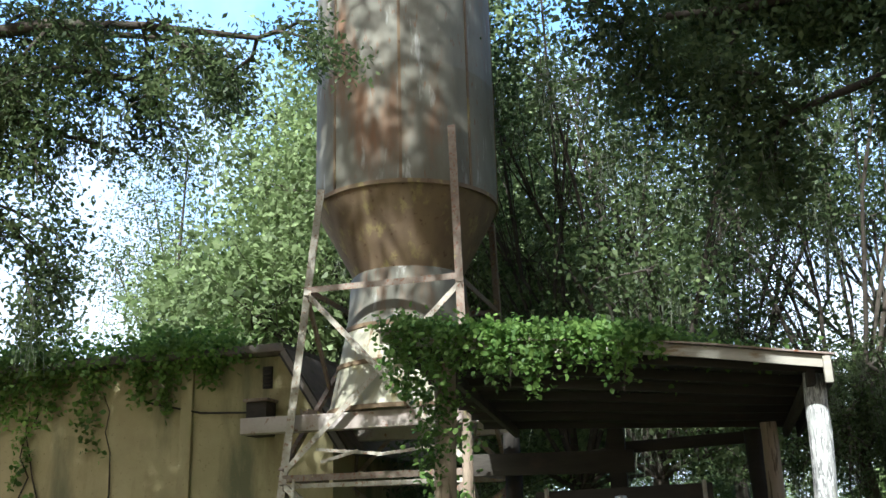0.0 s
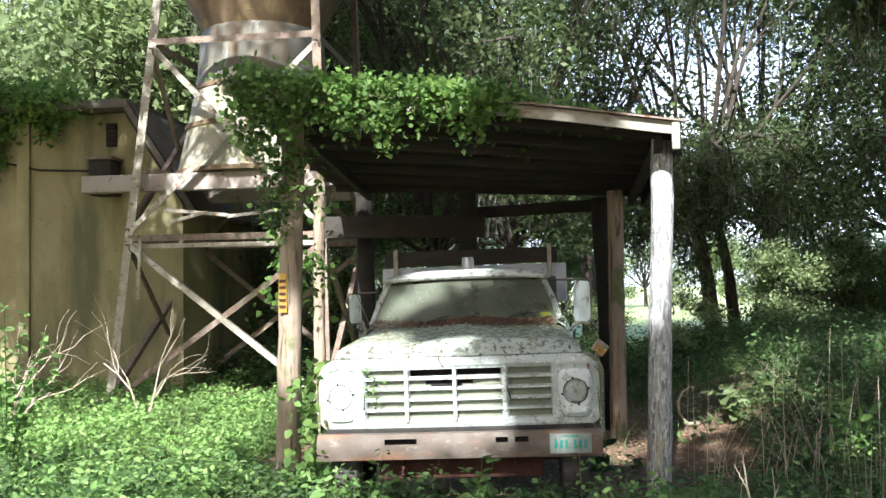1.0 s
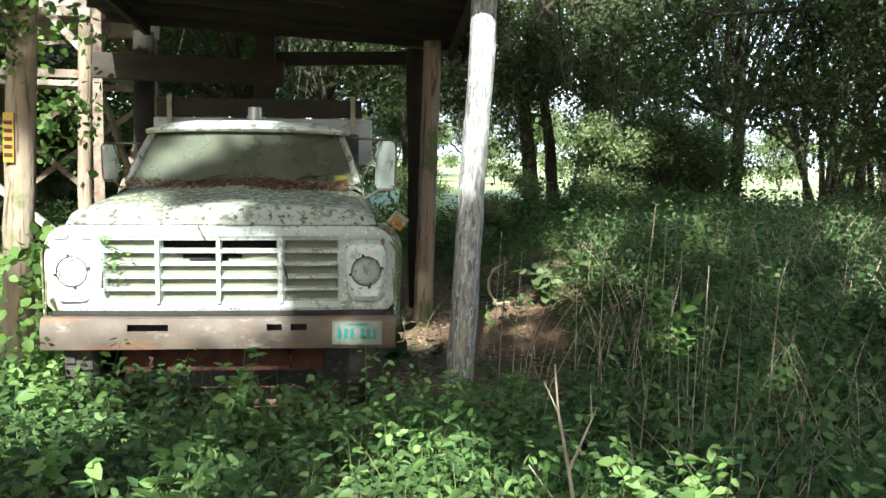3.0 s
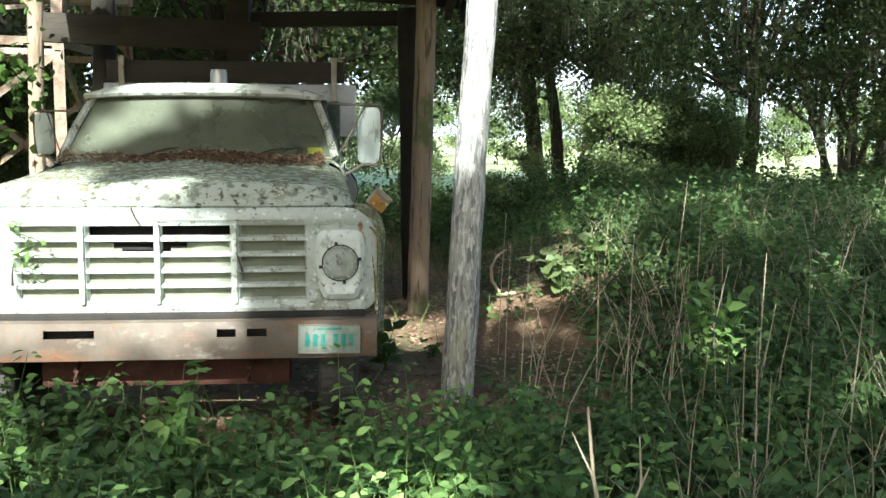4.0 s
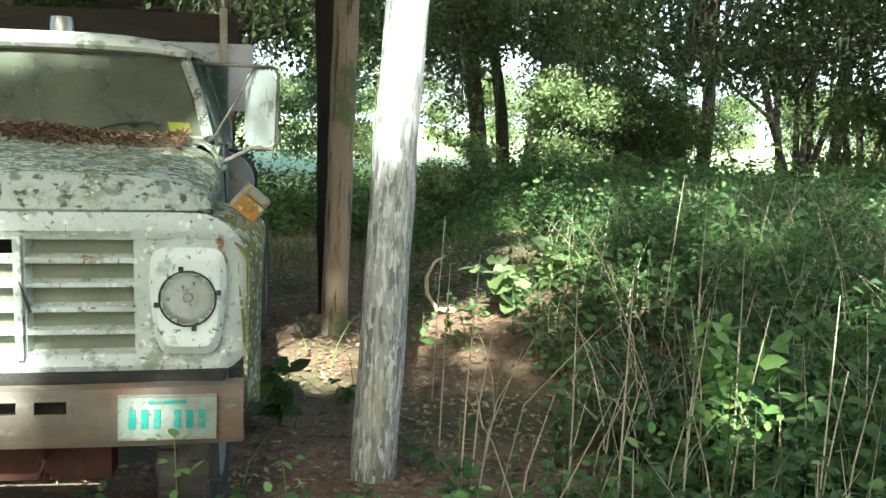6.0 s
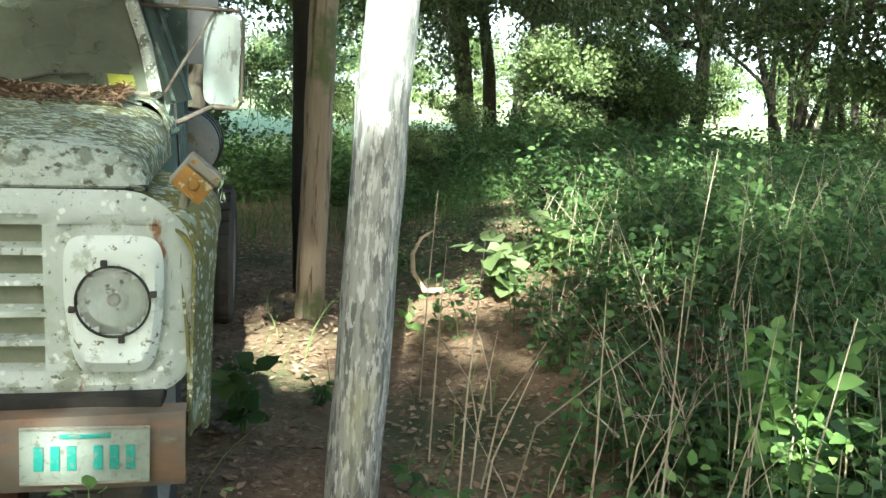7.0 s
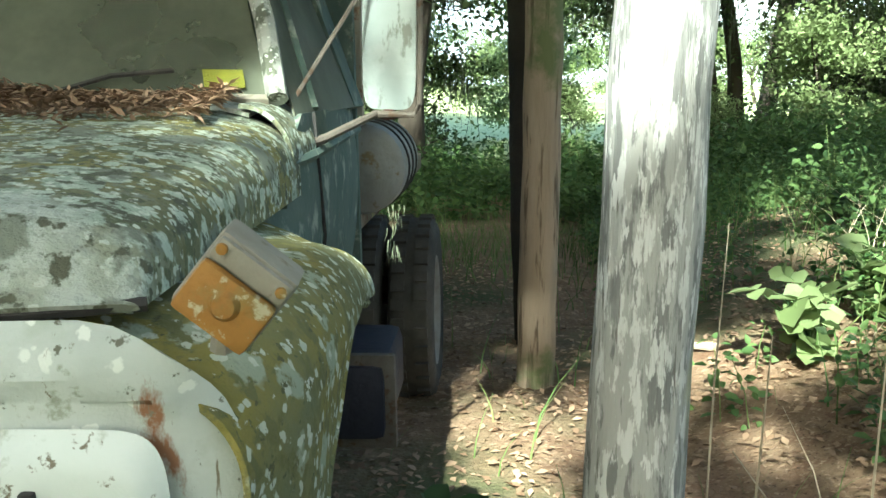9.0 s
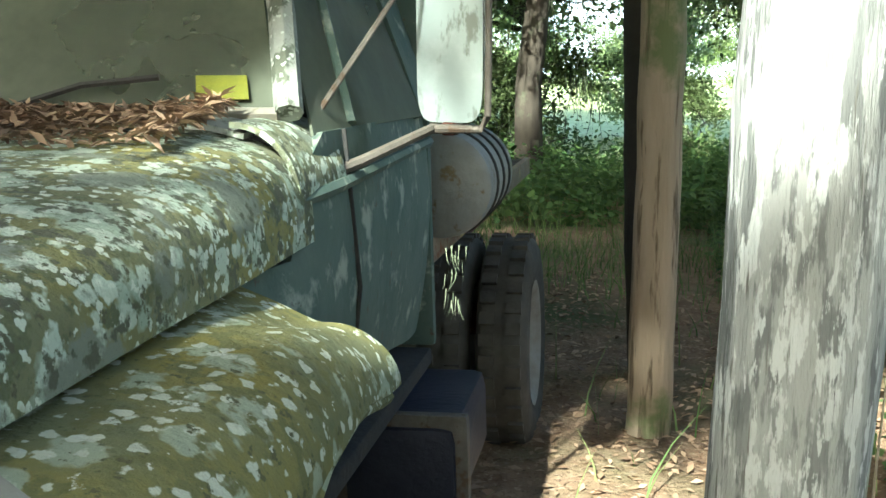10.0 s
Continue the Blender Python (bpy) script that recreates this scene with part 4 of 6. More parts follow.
def mirror(s):
    mi = thing("side_mirror", "", "")
    mi.parent = TRUCK
    mi.location = (s * 1.052, 1.64, 1.632)
    mi.rotation_euler = (0, radians(s * 1.5), radians(s * -14))
    mi.scale = (1, 1, 1) if s > 0 else (0.72, 0.72, 0.72)

    def face(u, v, y):
        k = max(abs(u), abs(v))
        q = (u ** 6 + v ** 6) ** (1 / 6)
        f = k / q if q > 1e-6 else 1
        return (u * f * 0.0765, y + 0.012 * k ** 4, v * f * 0.185)
    g = span(-1, 1, 13)
    part("mirror_back", sheet(lambda u, v: face(u, v, -0.016), g, g, 0.014), M_mirror_back, mi, "pale streaked mirror back")
    part("mirror_glass", sheet(lambda u, v: (face(u, v, 0)[0] * 0.94, 0.016, face(u, v, 0)[2] * 0.94), g, g, 0.003), M_chrome, mi)
    part("guard_bar", tube([(s * -0.02, 0.0, -0.20), (s * 0.07, 0.0, -0.198), (s * 0.086, 0.0, -0.17), (s * 0.088, 0, 0.0), (s * 0.086, 0, 0.17), (s * 0.07, 0, 0.198), (s * -0.02, 0, 0.20)], 0.008, 8), M_arm, mi, "thin steel guard bar")
    part("lower_arm", tube([(s * 0.05, 0, -0.198), (s * -0.03, -0.03, -0.197), (s * -0.075, -0.26, -0.25), (s * -0.175, -0.50, -0.31)], [0.009, 0.011, 0.012, 0.012], 8), M_arm, mi, "worn brown steel arm")
    part("upper_arm", tube([(s * 0.05, 0, 0.20), (s * -0.12, -0.06, 0.20), (s * -0.31, -0.13, 0.195)], 0.009, 8), M_arm, mi)
    part("brace", tube([(s * -0.03, -0.01, 0.195), (s * -0.165, -0.43, -0.28)], 0.006, 6), M_arm, mi)
    part("clamp", box(-0.014, 0.014, -0.014, 0.014, -0.212, -0.184, 0.004), M_rust, mi)


mirror(1)
mirror(-1)


def bumper():
    def fn(x, v):
        z = 0.535 + 0.195 * v
        y = -0.17 + 0.06 * (abs(x) / 1.06) ** 3 - 0.018 * math.sin(math.pi * v) + 0.004 * noise.noise((x * 3, z * 8, 2))
        if v in (0.0, 1.0):
            y += 0.05
        return (x, y, z - 0.012 * (abs(x) / 1.06) ** 2 * (1 - v))
    xs = sorted(set(span(-1.06, 1.06, 41)) | {-0.54, -0.30, 0.28, 0.52})
    slots = lambda x, v: not (0.60 < v < 0.80 and (-0.54 < x < -0.42 or -0.40 < x < -0.30 or 0.28 < x < 0.38 or 0.41 < x < 0.52))
    vs = [0, 0.03, 0.1, 0.25, 0.45, 0.60, 0.70, 0.80, 0.9, 0.97, 1.0]
    bu = part("bumper", sheet(fn, xs, vs, 0.010, slots), M_bumper, TRUCK, "pale steel bumper streaked with rust")
    # near-black strips added to paint the shade in the bumper slots and gap
    part("slot_shade_strip", box(-0.7, 0.7, -0.11, -0.09, 0.58, 0.70, 0.01), M_dark, bu)
    part("gap_shade_strip", box(-1.0, 1.0, -0.09, 0.02, 0.715, 0.755, 0.012), M_dark, TRUCK)
    pl = thing("number_plate", "", "")
    pl.parent = TRUCK
    pl.location = (0.825, -0.165, 0.632)
    pl.rotation_euler = (0, radians(1.0), radians(3.5))
    part("plate_sheet", box(-0.152, 0.152, -0.003, 0.003, -0.074, 0.074, 0.002), M_plate, pl, "weathered pale number plate")
    for z in (-0.070, 0.070):
        part("plate_rim", box(-0.150, 0.150, -0.007, -0.002, z - 0.003, z + 0.003, 0.001), M_grey_metal, pl)
    for k, x in enumerate((-0.108, -0.07, -0.032, 0.03, 0.068, 0.106)):
        part("plate_bar", box(x - 0.011, x + 0.011, -0.007, -0.002, -0.036, 0.026, 0.001), M_plate_ink, pl, "green plate bar" if k == 0 else "")
    part("plate_strip", box(-0.06, 0.06, -0.006, -0.002, 0.045, 0.056, 0.001), M_plate_ink, pl)
    # frame members under the nose
    part("cross_member", box(-0.62, 0.62, 0.02, 0.14, 0.36, 0.52, 0.02), M_rust, TRUCK, "red-rusted front cross member")
    for s in (-1, 1):
        part("frame_rail", box(s * 0.42 - 0.05, s * 0.42 + 0.05, 0.0, 6.2, 0.62, 0.82, 0.01), M_rust, TRUCK, "rusted chassis rail")
        part("tow_hook", tube([(s * 0.42, 0.0, 0.50), (s * 0.42, -0.09, 0.47), (s * 0.42, -0.10, 0.42), (s * 0.42, -0.04, 0.40)], 0.014, 6), M_rust, TRUCK)
        part("leaf_spring", tube([(s * 0.42, 0.06, 0.50), (s * 0.42, 0.45, 0.40), (s * 0.42, 0.95, 0.52)], 0.03, 6), M_rust, TRUCK)
    part("front_axle", tube([(-0.85, 0.45, 0.46), (0.85, 0.45, 0.46)], 0.05, 8), M_rust, TRUCK)
    part("rear_axle", tube([(-0.8, 3.62, 0.52), (0.8, 3.62, 0.52)], 0.07, 8), M_rust, TRUCK)


bumper()


def wheel(x, y, s):
    w = thing("wheel", "", "")
    w.parent = TRUCK
    w.location = (x, y, 0.50 if y < 1 else 0.42)
    R = 0.455
    prof = [(0.26, -0.08), (0.34, -0.105), (0.42, -0.10), (R - 0.01, -0.085), (R, -0.07), (R, 0.07), (R - 0.01, 0.085), (0.42, 0.10), (0.34, 0.105), (0.26, 0.08), (0.26, -0.08)]
    ty = part("tyre", revolve(prof, 44, "x"), M_tyre, w, "dusty black tyre with worn tread")
    bm = bmesh.new()
    for k in range(34):
        a = 2 * math.pi * k / 34
        for off in (-0.052, 0.052):
            b2 = box(off - 0.030, off + 0.030, -0.024, 0.024, R - 0.004, R + 0.016)
            bmesh.ops.transform(b2, matrix=Matrix.Rotation(a + (0.09 if off > 0 else 0), 4, "X"), verts=b2.verts[:])
            me = bpy.data.meshes.new("tmp")
            b2.to_mesh(me)
            b2.free()
            bm.from_mesh(me)
            bpy.data.meshes.remove(me)
    tagged(part("tread", bm, M_tyre, ty), kind="stuff")
    part("rim", revolve([(0.0005, s * 0.02), (0.10, s * 0.03), (0.12, s * 0.06), (0.20, s * 0.05), (0.25, s * 0.09), (0.27, s * 0.095)], 32, "x"), M_wheel, w, "grey steel rim")


for x, y, s in ((0.86, 0.42, 1), (-0.86, 0.42, -1), (0.93, 3.62, 1), (0.69, 3.62, 1), (-0.90, 3.62, -1), (-0.66, 3.62, -1)):
    wheel(x, y, s)


def truck_bed():
    for k in range(12):
        y0 = 2.78 + k * 0.29
        part("deck_plank", box(-0.70, 0.70, y0, y0 + 0.278, 0.95, 1.0, 0.006), M_wood_dark, TRUCK)
    for s in (-1, 1):
        part("deck_rail", box(s * 0.72 - 0.02, s * 0.72 + 0.02, 2.76, 6.25, 0.90, 1.01, 0.006), M_steel, TRUCK)
        part("bed_bearer", box(s * 0.42 - 0.05, s * 0.42 + 0.05, 2.7, 6.2, 0.82, 0.95, 0.01), M_wood_dark, TRUCK)
        part("headboard_stake", box(s * 0.80 - 0.022, s * 0.80 + 0.022, 2.70, 2.74, 1.40, 2.22, 0.006), M_steel_pale, TRUCK, "pale upright stake")
    part("headboard_plank", box(-0.92, 0.88, 2.745, 2.785, 2.03, 2.19, 0.006), M_wood_dark, TRUCK, "dark wooden headboard plank")
    part("headboard_panel", box(-0.95, 0.97, 2.75, 2.79, 1.62, 2.02, 0.02), M_white_panel, TRUCK, "white-painted headboard panel")
    part("headboard_plank", box(-0.70, 0.70, 2.75, 2.785, 1.02, 1.28, 0.006), M_wood_dark, TRUCK)
    part("toolbox", box(0.63, 0.96, 2.06, 2.66, 0.33, 0.60, 0.05), M_navy, TRUCK, "dark blue side step box")
    part("step_rim", box(0.60, 0.99, 2.085, 2.125, 0.30, 0.63, 0.015), M_arm, TRUCK)


truck_bed()

drum = thing("drum", "dull metal drum with dark hoops lying on the truck bed", "drum")
drum.matrix_world = TRUCK.matrix_world @ pose(0.79, 2.92, 1.19) @ Matrix.Diagonal((1.13, 1.0, 1.13, 1.0))
part("drum_body", revolve([(0.0005, -0.16), (0.14, -0.155), (0.158, -0.14), (0.162, -0.12), (0.162, 0.42), (0.158, 0.44), (0.0005, 0.45)], 36, "y"), M_tank, drum)
for y in (-0.02, 0.14, 0.30):
    part("hoop", revolve([(0.161, y - 0.012), (0.168, y - 0.01), (0.168, y + 0.01), (0.161, y + 0.012)], 36, "y"), M_black, drum, "dark hoop")

# ---- pole shed ----
SHED = thing("shed", "open pole shed with a sagging tin roof under vines", "shed")


def pole(name, base, top, r0, r1, material, label):
    n = 14
    rnd = random.Random(int(base[0] * 100 + base[1] * 7))
    pts = [Vector(base).lerp(Vector(top), i / (n - 1)) + Vector((rnd.gauss(0, 0.004), rnd.gauss(0, 0.004), 0)) for i in range(n)]
    return part(name, tube(pts, [r0 + (r1 - r0) * i / (n - 1) for i in range(n)], 20, None, 0.06), material, SHED, label)


def roof_z(x, y):
    """Underside of the roof."""
    f = (1.80 - x) / 3.5
    a, b = 3.00 + 0.42 * f, 2.84 + 0.16 * f
    t = (y - 0.55) / 3.85
    return a + (b - a) * t + 0.02 * math.sin(x * 2.1 + y)


pole("post", (1.562, 0.88, -0.2), (1.665, 0.90, 3.02), 0.100, 0.090, M_post_pale, "pale silvered round post with flaking bark")
pole("post", (-1.585, 0.92, -0.2), (-1.50, 0.92, 3.30), 0.11, 0.095, M_post_brown, "brown weathered round post")
pole("post", (1.38, 3.62, -0.2), (1.40, 3.62, 2.85), 0.095, 0.085, M_post_brown, "weathered brown post")
pole("post", (1.38, 4.45, -0.2), (1.25, 4.45, 2.85), 0.115, 0.10, M_wood_dark, "dark timber post")
pole("post", (-2.25, 4.5, -0.2), (-2.22, 4.5, 3.0), 0.075, 0.07, M_post_brown, "thin weathered post")
pole("post", (-1.72, 5.0, -0.2), (-1.75, 5.0, 3.0), 0.12, 0.11, M_wood_dark, "dark timber post")
part("tag", box(-1.61, -1.535, 0.795, 0.815, 1.60, 1.94, 0.006), M_orange, SHED, "faded yellow tag nailed to the post")
tag_bars = [part("tag_bar", box(-1.60, -1.545, 0.789, 0.796, 1.64 + k * 0.055, 1.665 + k * 0.055, 0.001), M_rust, SHED) for k in range(5)]

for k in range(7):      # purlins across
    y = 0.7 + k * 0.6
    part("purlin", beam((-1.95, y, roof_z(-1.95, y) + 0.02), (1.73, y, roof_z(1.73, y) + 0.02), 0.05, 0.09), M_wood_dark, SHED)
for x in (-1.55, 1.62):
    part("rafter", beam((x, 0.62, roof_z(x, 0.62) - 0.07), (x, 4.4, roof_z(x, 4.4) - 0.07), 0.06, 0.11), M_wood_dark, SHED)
for k in range(7):      # corrugated sheets, ridges running front to back
    x0 = -2.0 + k * 0.535
    part("roof_sheet", sheet(lambda u, v: (u, v, roof_z(u, v) + 0.085 + 0.012 * math.sin(u * 2 * math.pi / 0.076)), span(x0, x0 + 0.55, 45), span(0.45, 4.55, 10), 0.003), M_tin, SHED)
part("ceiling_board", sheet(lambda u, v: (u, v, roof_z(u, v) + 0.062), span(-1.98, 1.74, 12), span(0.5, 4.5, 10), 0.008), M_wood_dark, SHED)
part("fascia", sheet(lambda u, v: (u, 0.50 + 0.0 * v, roof_z(u, 0.5) - 0.02 + 0.095 * v), span(-1.98, 1.74, 14), [0, 1], 0.03), M_wood_pale, SHED, "pale weathered fascia board")
part("fascia_lip", sheet(lambda u, v: (u, 0.42 + 0.12 * v, roof_z(u, 0.5) + 0.095 + 0.01 * v), span(-2.0, 1.80, 14), [0, 1], 0.014), M_tin, SHED)
part("end_board", beam((1.76, 0.5, roof_z(1.76, 0.5) - 0.04), (1.76, 4.5, roof_z(1.76, 4.5) - 0.04), 0.03, 0.16), M_wood_dark, SHED)
part("end_board", beam((1.73, 0.47, roof_z(1.73, 0.5) - 0.14), (1.73, 0.47, roof_z(1.73, 0.5) + 0.07), 0.06, 0.07), M_wood_pale, SHED)
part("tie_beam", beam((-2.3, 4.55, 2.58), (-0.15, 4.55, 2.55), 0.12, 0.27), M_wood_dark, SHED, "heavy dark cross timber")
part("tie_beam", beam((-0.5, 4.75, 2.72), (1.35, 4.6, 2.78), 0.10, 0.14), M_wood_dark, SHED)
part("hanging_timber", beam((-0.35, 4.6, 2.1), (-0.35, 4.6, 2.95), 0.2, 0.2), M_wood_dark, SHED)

# ---- hopper tower ----
HOP = thing("hopper", "tall rusted sheet-metal hopper with a flared base on a steel tower", "hopper")
HC = (-4.08, 8.0)
part("drum_shell", revolve([(1.60, 7.25), (1.62, 7.5), (1.62, 9.4), (1.625, 9.42), (1.62, 9.44), (1.61, 14.5)], 64, "z", (*HC, 0)), M_silo, HOP, "grey galvanised shell with rust streaks")
part("cone", revolve([(1.60, 7.25), (1.50, 7.02), (0.97, 6.05), (0.95, 6.0)], 64, "z", (*HC, 0)), M_silo_rust, HOP, "rust-brown tapering cone")
part("throat", revolve([(0.95, 6.02), (1.0, 5.95), (1.05, 5.3), (1.09, 5.05)], 56, "z", (*HC, 0)), M_silo, HOP)
part("skirt", revolve([(1.09, 5.05), (1.18, 4.6), (1.36, 3.75), (1.38, 3.66)], 56, "z", (*HC, 0)), M_silo_low, HOP, "flared skirt with yellow lichen")
for r, z in ((1.10, 5.05), (1.23, 4.42), (1.39, 3.68), (1.62, 7.27)):
    part("band", revolve([(r - 0.01, z - 0.04), (r + 0.02, z - 0.035), (r + 0.02, z + 0.035), (r - 0.01, z + 0.04)], 56, "z", (*HC, 0)), M_silo_rust, HOP, "rusted band")
for k in range(8):
    a = 2 * math.pi * k / 8 + 0.25
    part("seam_strip", beam((HC[0] + 1.625 * math.cos(a), HC[1] + 1.625 * math.sin(a), 7.3), (HC[0] + 1.615 * math.cos(a), HC[1] + 1.615 * math.sin(a), 14.4), 0.05, 0.02), M_silo_rust, HOP)
LEGS = {"fl": ((-6.05, 6.5, -0.1), (-5.15, 6.6, 7.35)), "fr": ((-2.66, 6.5, -0.1), (-2.85, 6.6, 8.2)), "bl": ((-5.95, 9.5, -0.1), (-5.2, 9.4, 7.3)), "br": ((-2.66, 9.5, -0.1), (-2.85, 9.4, 7.3))}


def on_leg(k, z):
    a, b = Vector(LEGS[k][0]), Vector(LEGS[k][1])
    return a.lerp(b, (z - a.z) / (b.z - a.z))


TOWER = thing("steel_tower", "braced steel angle tower with peeling paint under the hopper", "tower")
for k in LEGS:
    part("leg", angle_iron(*LEGS[k], 0.13, (0, -1 if k[0] == "f" else 1, 0)), M_steel_pale if k == "fl" else M_steel, TOWER)
    part("foot", box(LEGS[k][0][0] - 0.25, LEGS[k][0][0] + 0.25, LEGS[k][0][1] - 0.25, LEGS[k][0][1] + 0.25, -0.1, 0.22, 0.03), M_concrete, TOWER)
for a, b in (("fl", "fr"), ("bl", "br"), ("fl", "bl"), ("fr", "br")):
    for z in (2.62, 5.62):
        part("strut", angle_iron(on_leg(a, z), on_leg(b, z), 0.10, (0, -1, 0) if a[0] == b[0] else (1, 0, 0)), M_steel, TOWER)
    for z0, z1 in ((0.15, 2.5), (2.72, 5.5)):
        bright = a == "fl" and b == "fr"
        part("brace", angle_iron(on_leg(a, z1) + Vector((0.05, -0.04, 0)), on_leg(b, z0), 0.085, (0, -1, 0) if a[0] == b[0] else (1, 0, 0)), M_steel_pale if bright else M_steel, TOWER)
        part("brace", angle_iron(on_leg(a, z0), on_leg(b, z1), 0.085, (0, -1, 0) if a[0] == b[0] else (1, 0, 0)), M_steel_pale if bright and z0 > 1 else M_steel, TOWER)
part("strut", angle_iron(on_leg("fl", 2.50), on_leg("fr", 2.50), 0.07), M_steel_pale, TOWER)
part("platform_beam", box(-6.6, -2.6, 6.75, 7.0, 3.36, 3.62, 0.015), M_concrete, TOWER, "pale stained platform beam")
part("platform_beam", box(-6.6, -2.6, 9.0, 9.25, 3.36, 3.62, 0.015), M_concrete, TOWER)
for x in (-5.5, -4.6, -3.7, -2.9):
    part("joist", box(x - 0.07, x + 0.07, 6.8, 9.2, 3.62, 3.72, 0.01), M_steel, TOWER)
for k, (a, b) in enumerate((((-5.2, 6.6, 3.05), (-4.2, 6.7, 2.95)), ((-5.1, 6.55, 2.85), (-4.5, 6.6, 3.0)), ((-4.3, 6.9, 2.95), (-3.2, 6.9, 3.05)), ((-5.55, 6.45, 1.7), (-5.5, 6.45, 2.6)))):
    part("loose_bar", angle_iron(a, b, 0.05), M_steel_pale, TOWER)

# ---- farm building ----
HOUSE = thing("farm_building", "ochre stucco farm building with stained walls and a low dark roof", "building")


def house_walls():
    prof = [(-16, 0), (-5.62, 0), (-5.62, 3.55), (-6.55, 5.0), (-16, 5.0)]
    bm = bmesh.new()
    f0 = [bm.verts.new((x, 8.35, z - 0.1)) for x, z in prof]
    f1 = [bm.verts.new((x, 8.6, z - 0.1)) for x, z in prof]
    bm.faces.new(f0)
    bm.faces.new(f1[::-1])
    for k in range(5):
        bm.faces.new((f0[k], f1[k], f1[(k + 1) % 5], f0[(k + 1) % 5]))
    part("front_wall", bm, M_wall, HOUSE, "ochre stucco wall streaked with damp")
    part("side_wall", box(-5.87, -5.62, 8.6, 16, -0.1, 3.5, 0.02), M_wall, HOUSE)
    part("back_wall", box(-16, -5.62, 16, 16.25, -0.1, 3.5, 0.02), M_wall, HOUSE)
    part("side_wall", box(-16.25, -16, 8.35, 16.25, -0.1, 4.9, 0.02), M_wall, HOUSE)
    part("roof", box(-16.4, -6.45, 8.0, 16.4, 4.93, 5.08, 0.02), M_roof_felt, HOUSE, "low dark roof")
    part("roof_slope", sheet(lambda u, v: (-6.5 + 1.25 * u, 8.02 + 8.4 * v, 5.07 - 1.93 * u), [0, 1], [0, 1], 0.10), M_roof_felt, HOUSE)
    part("barge_board", beam((-6.48, 8.05, 4.92), (-5.28, 8.05, 3.08), 0.05, 0.16), M_wood_dark, HOUSE)
    part("pilaster", box(-8.62, -8.38, 8.28, 8.349, -0.1, 4.9, 0.02), M_wall, HOUSE)
    v = part("vent", box(-6.98, -6.80, 8.30, 8.36, 4.32, 4.72, 0.01), M_dark, HOUSE, "dark slatted wall vent")
    for k in range(5):
        part("slat", box(-6.97, -6.81, 8.27, 8.305, 4.36 + k * 0.07, 4.385 + k * 0.07, 0.004), M_wood_dark, v)
    b = part("wall_box", box(-7.12, -6.72, 7.95, 8.35, 3.45, 4.05, 0.03), M_wood_dark, HOUSE, "dark rusted box on the wall")
    part("box_lid", box(-7.16, -6.68, 7.90, 8.36, 4.05, 4.10, 0.01), M_steel, b)
    part("pipe", tube([(-9.3, 8.3, 4.2), (-8.2, 8.3, 3.95), (-7.1, 8.3, 3.9)], 0.02, 6), M_dark, HOUSE)


house_walls()

# ---- far pole and wire ----
up = thing("utility_pole", "pale wooden utility pole beside the meadow", "pole")
up.location = (9.6, 29.0, 0)
part("pole_shaft", tube([(0, 0, -0.3), (0.02, 0, 3.0), (0.05, 0, 6.1)], [0.13, 0.12, 0.10], 12), M_post_pale, up)
part("wire", tube([(0.05, 0, 5.6), (-2.0, 0.6, 5.15), (-5.0, 1.4, 4.75), (-10, 2.8, 4.7), (-20, 6, 5.3)], 0.018, 5), M_steel_pale, up)


# ---- trees ----
def place(ob, x, y, turn=0.0, scale=1.0, dz=0.0):
    ob.matrix_world = pose(x, y, gz(x, y) + dz, 0, 0, turn) @ Matrix.Scale(scale, 4)
    return ob


def copy_at(ob, x, y, turn, scale):
    c = copy_thing(ob, pose(x, y, gz(x, y) if abs(x) < 60 and y < 80 else 0.08, 0, 0, turn))
    c.scale = (scale,) * 3
    return c


oak_masses = blob_set(3, 13, 4.8, 5.0, 15.0, 1.7, 2.5) + [(3.4, 1.0, 3.4, 1.6, 1.4, 1.0), (-3.0, 1.6, 3.6, 1.7, 1.4, 1.1), (0.6, -2.6, 3.9, 1.4, 1.0, 0.8)]
oak = crown_tree("oak", "dark live oak hung with grey moss behind the shed", 11, (0, 0, 0), oak_masses, M_leaf_oak, 0.15, 44, 29, 0.34, 0.22, 2.8, 60, "oaks behind the shed", 0.34)
place(oak, 4.3, 16.4, 20)
for x, y, turn, sc in ((-0.42, 12.3, 140, 0.9), (-2.3, 13.4, 215, 0.85), (9.8, 18.6, 250, 0.95), (6.4, 22, 200, 1.15), (17.5, 15, 320, 1.0), (11.5, 24.5, 60, 1.05), (1.4, 19.5, 300, 1.0), (-15.5, 22, 90, 1.0), (22, 19, 200, 1.2)):
    copy_at(oak, x, y, turn, sc)
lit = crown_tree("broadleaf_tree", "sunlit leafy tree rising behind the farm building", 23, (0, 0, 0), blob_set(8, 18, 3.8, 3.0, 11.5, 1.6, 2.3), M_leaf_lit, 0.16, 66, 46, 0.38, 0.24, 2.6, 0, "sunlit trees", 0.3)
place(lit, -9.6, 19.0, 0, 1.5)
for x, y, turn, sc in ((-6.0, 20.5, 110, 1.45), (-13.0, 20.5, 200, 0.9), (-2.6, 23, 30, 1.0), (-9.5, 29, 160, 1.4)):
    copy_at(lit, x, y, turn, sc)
stand = place(tree("multi_stem_tree", "dark clump of slender leaning trunks under one canopy", 37, 12, 0.10, M_leaf_oak, 0.15, 34, 0.6, 60, 3, 7, 0.7, trunk_part=0.42, group="slender tree clumps"), 12.6, 19.5)
for x, y, turn, sc in ((14.6, 20.5, 80, 1.1), (17.0, 18.5, 190, 1.0)):
    copy_at(stand, x, y, turn, sc)
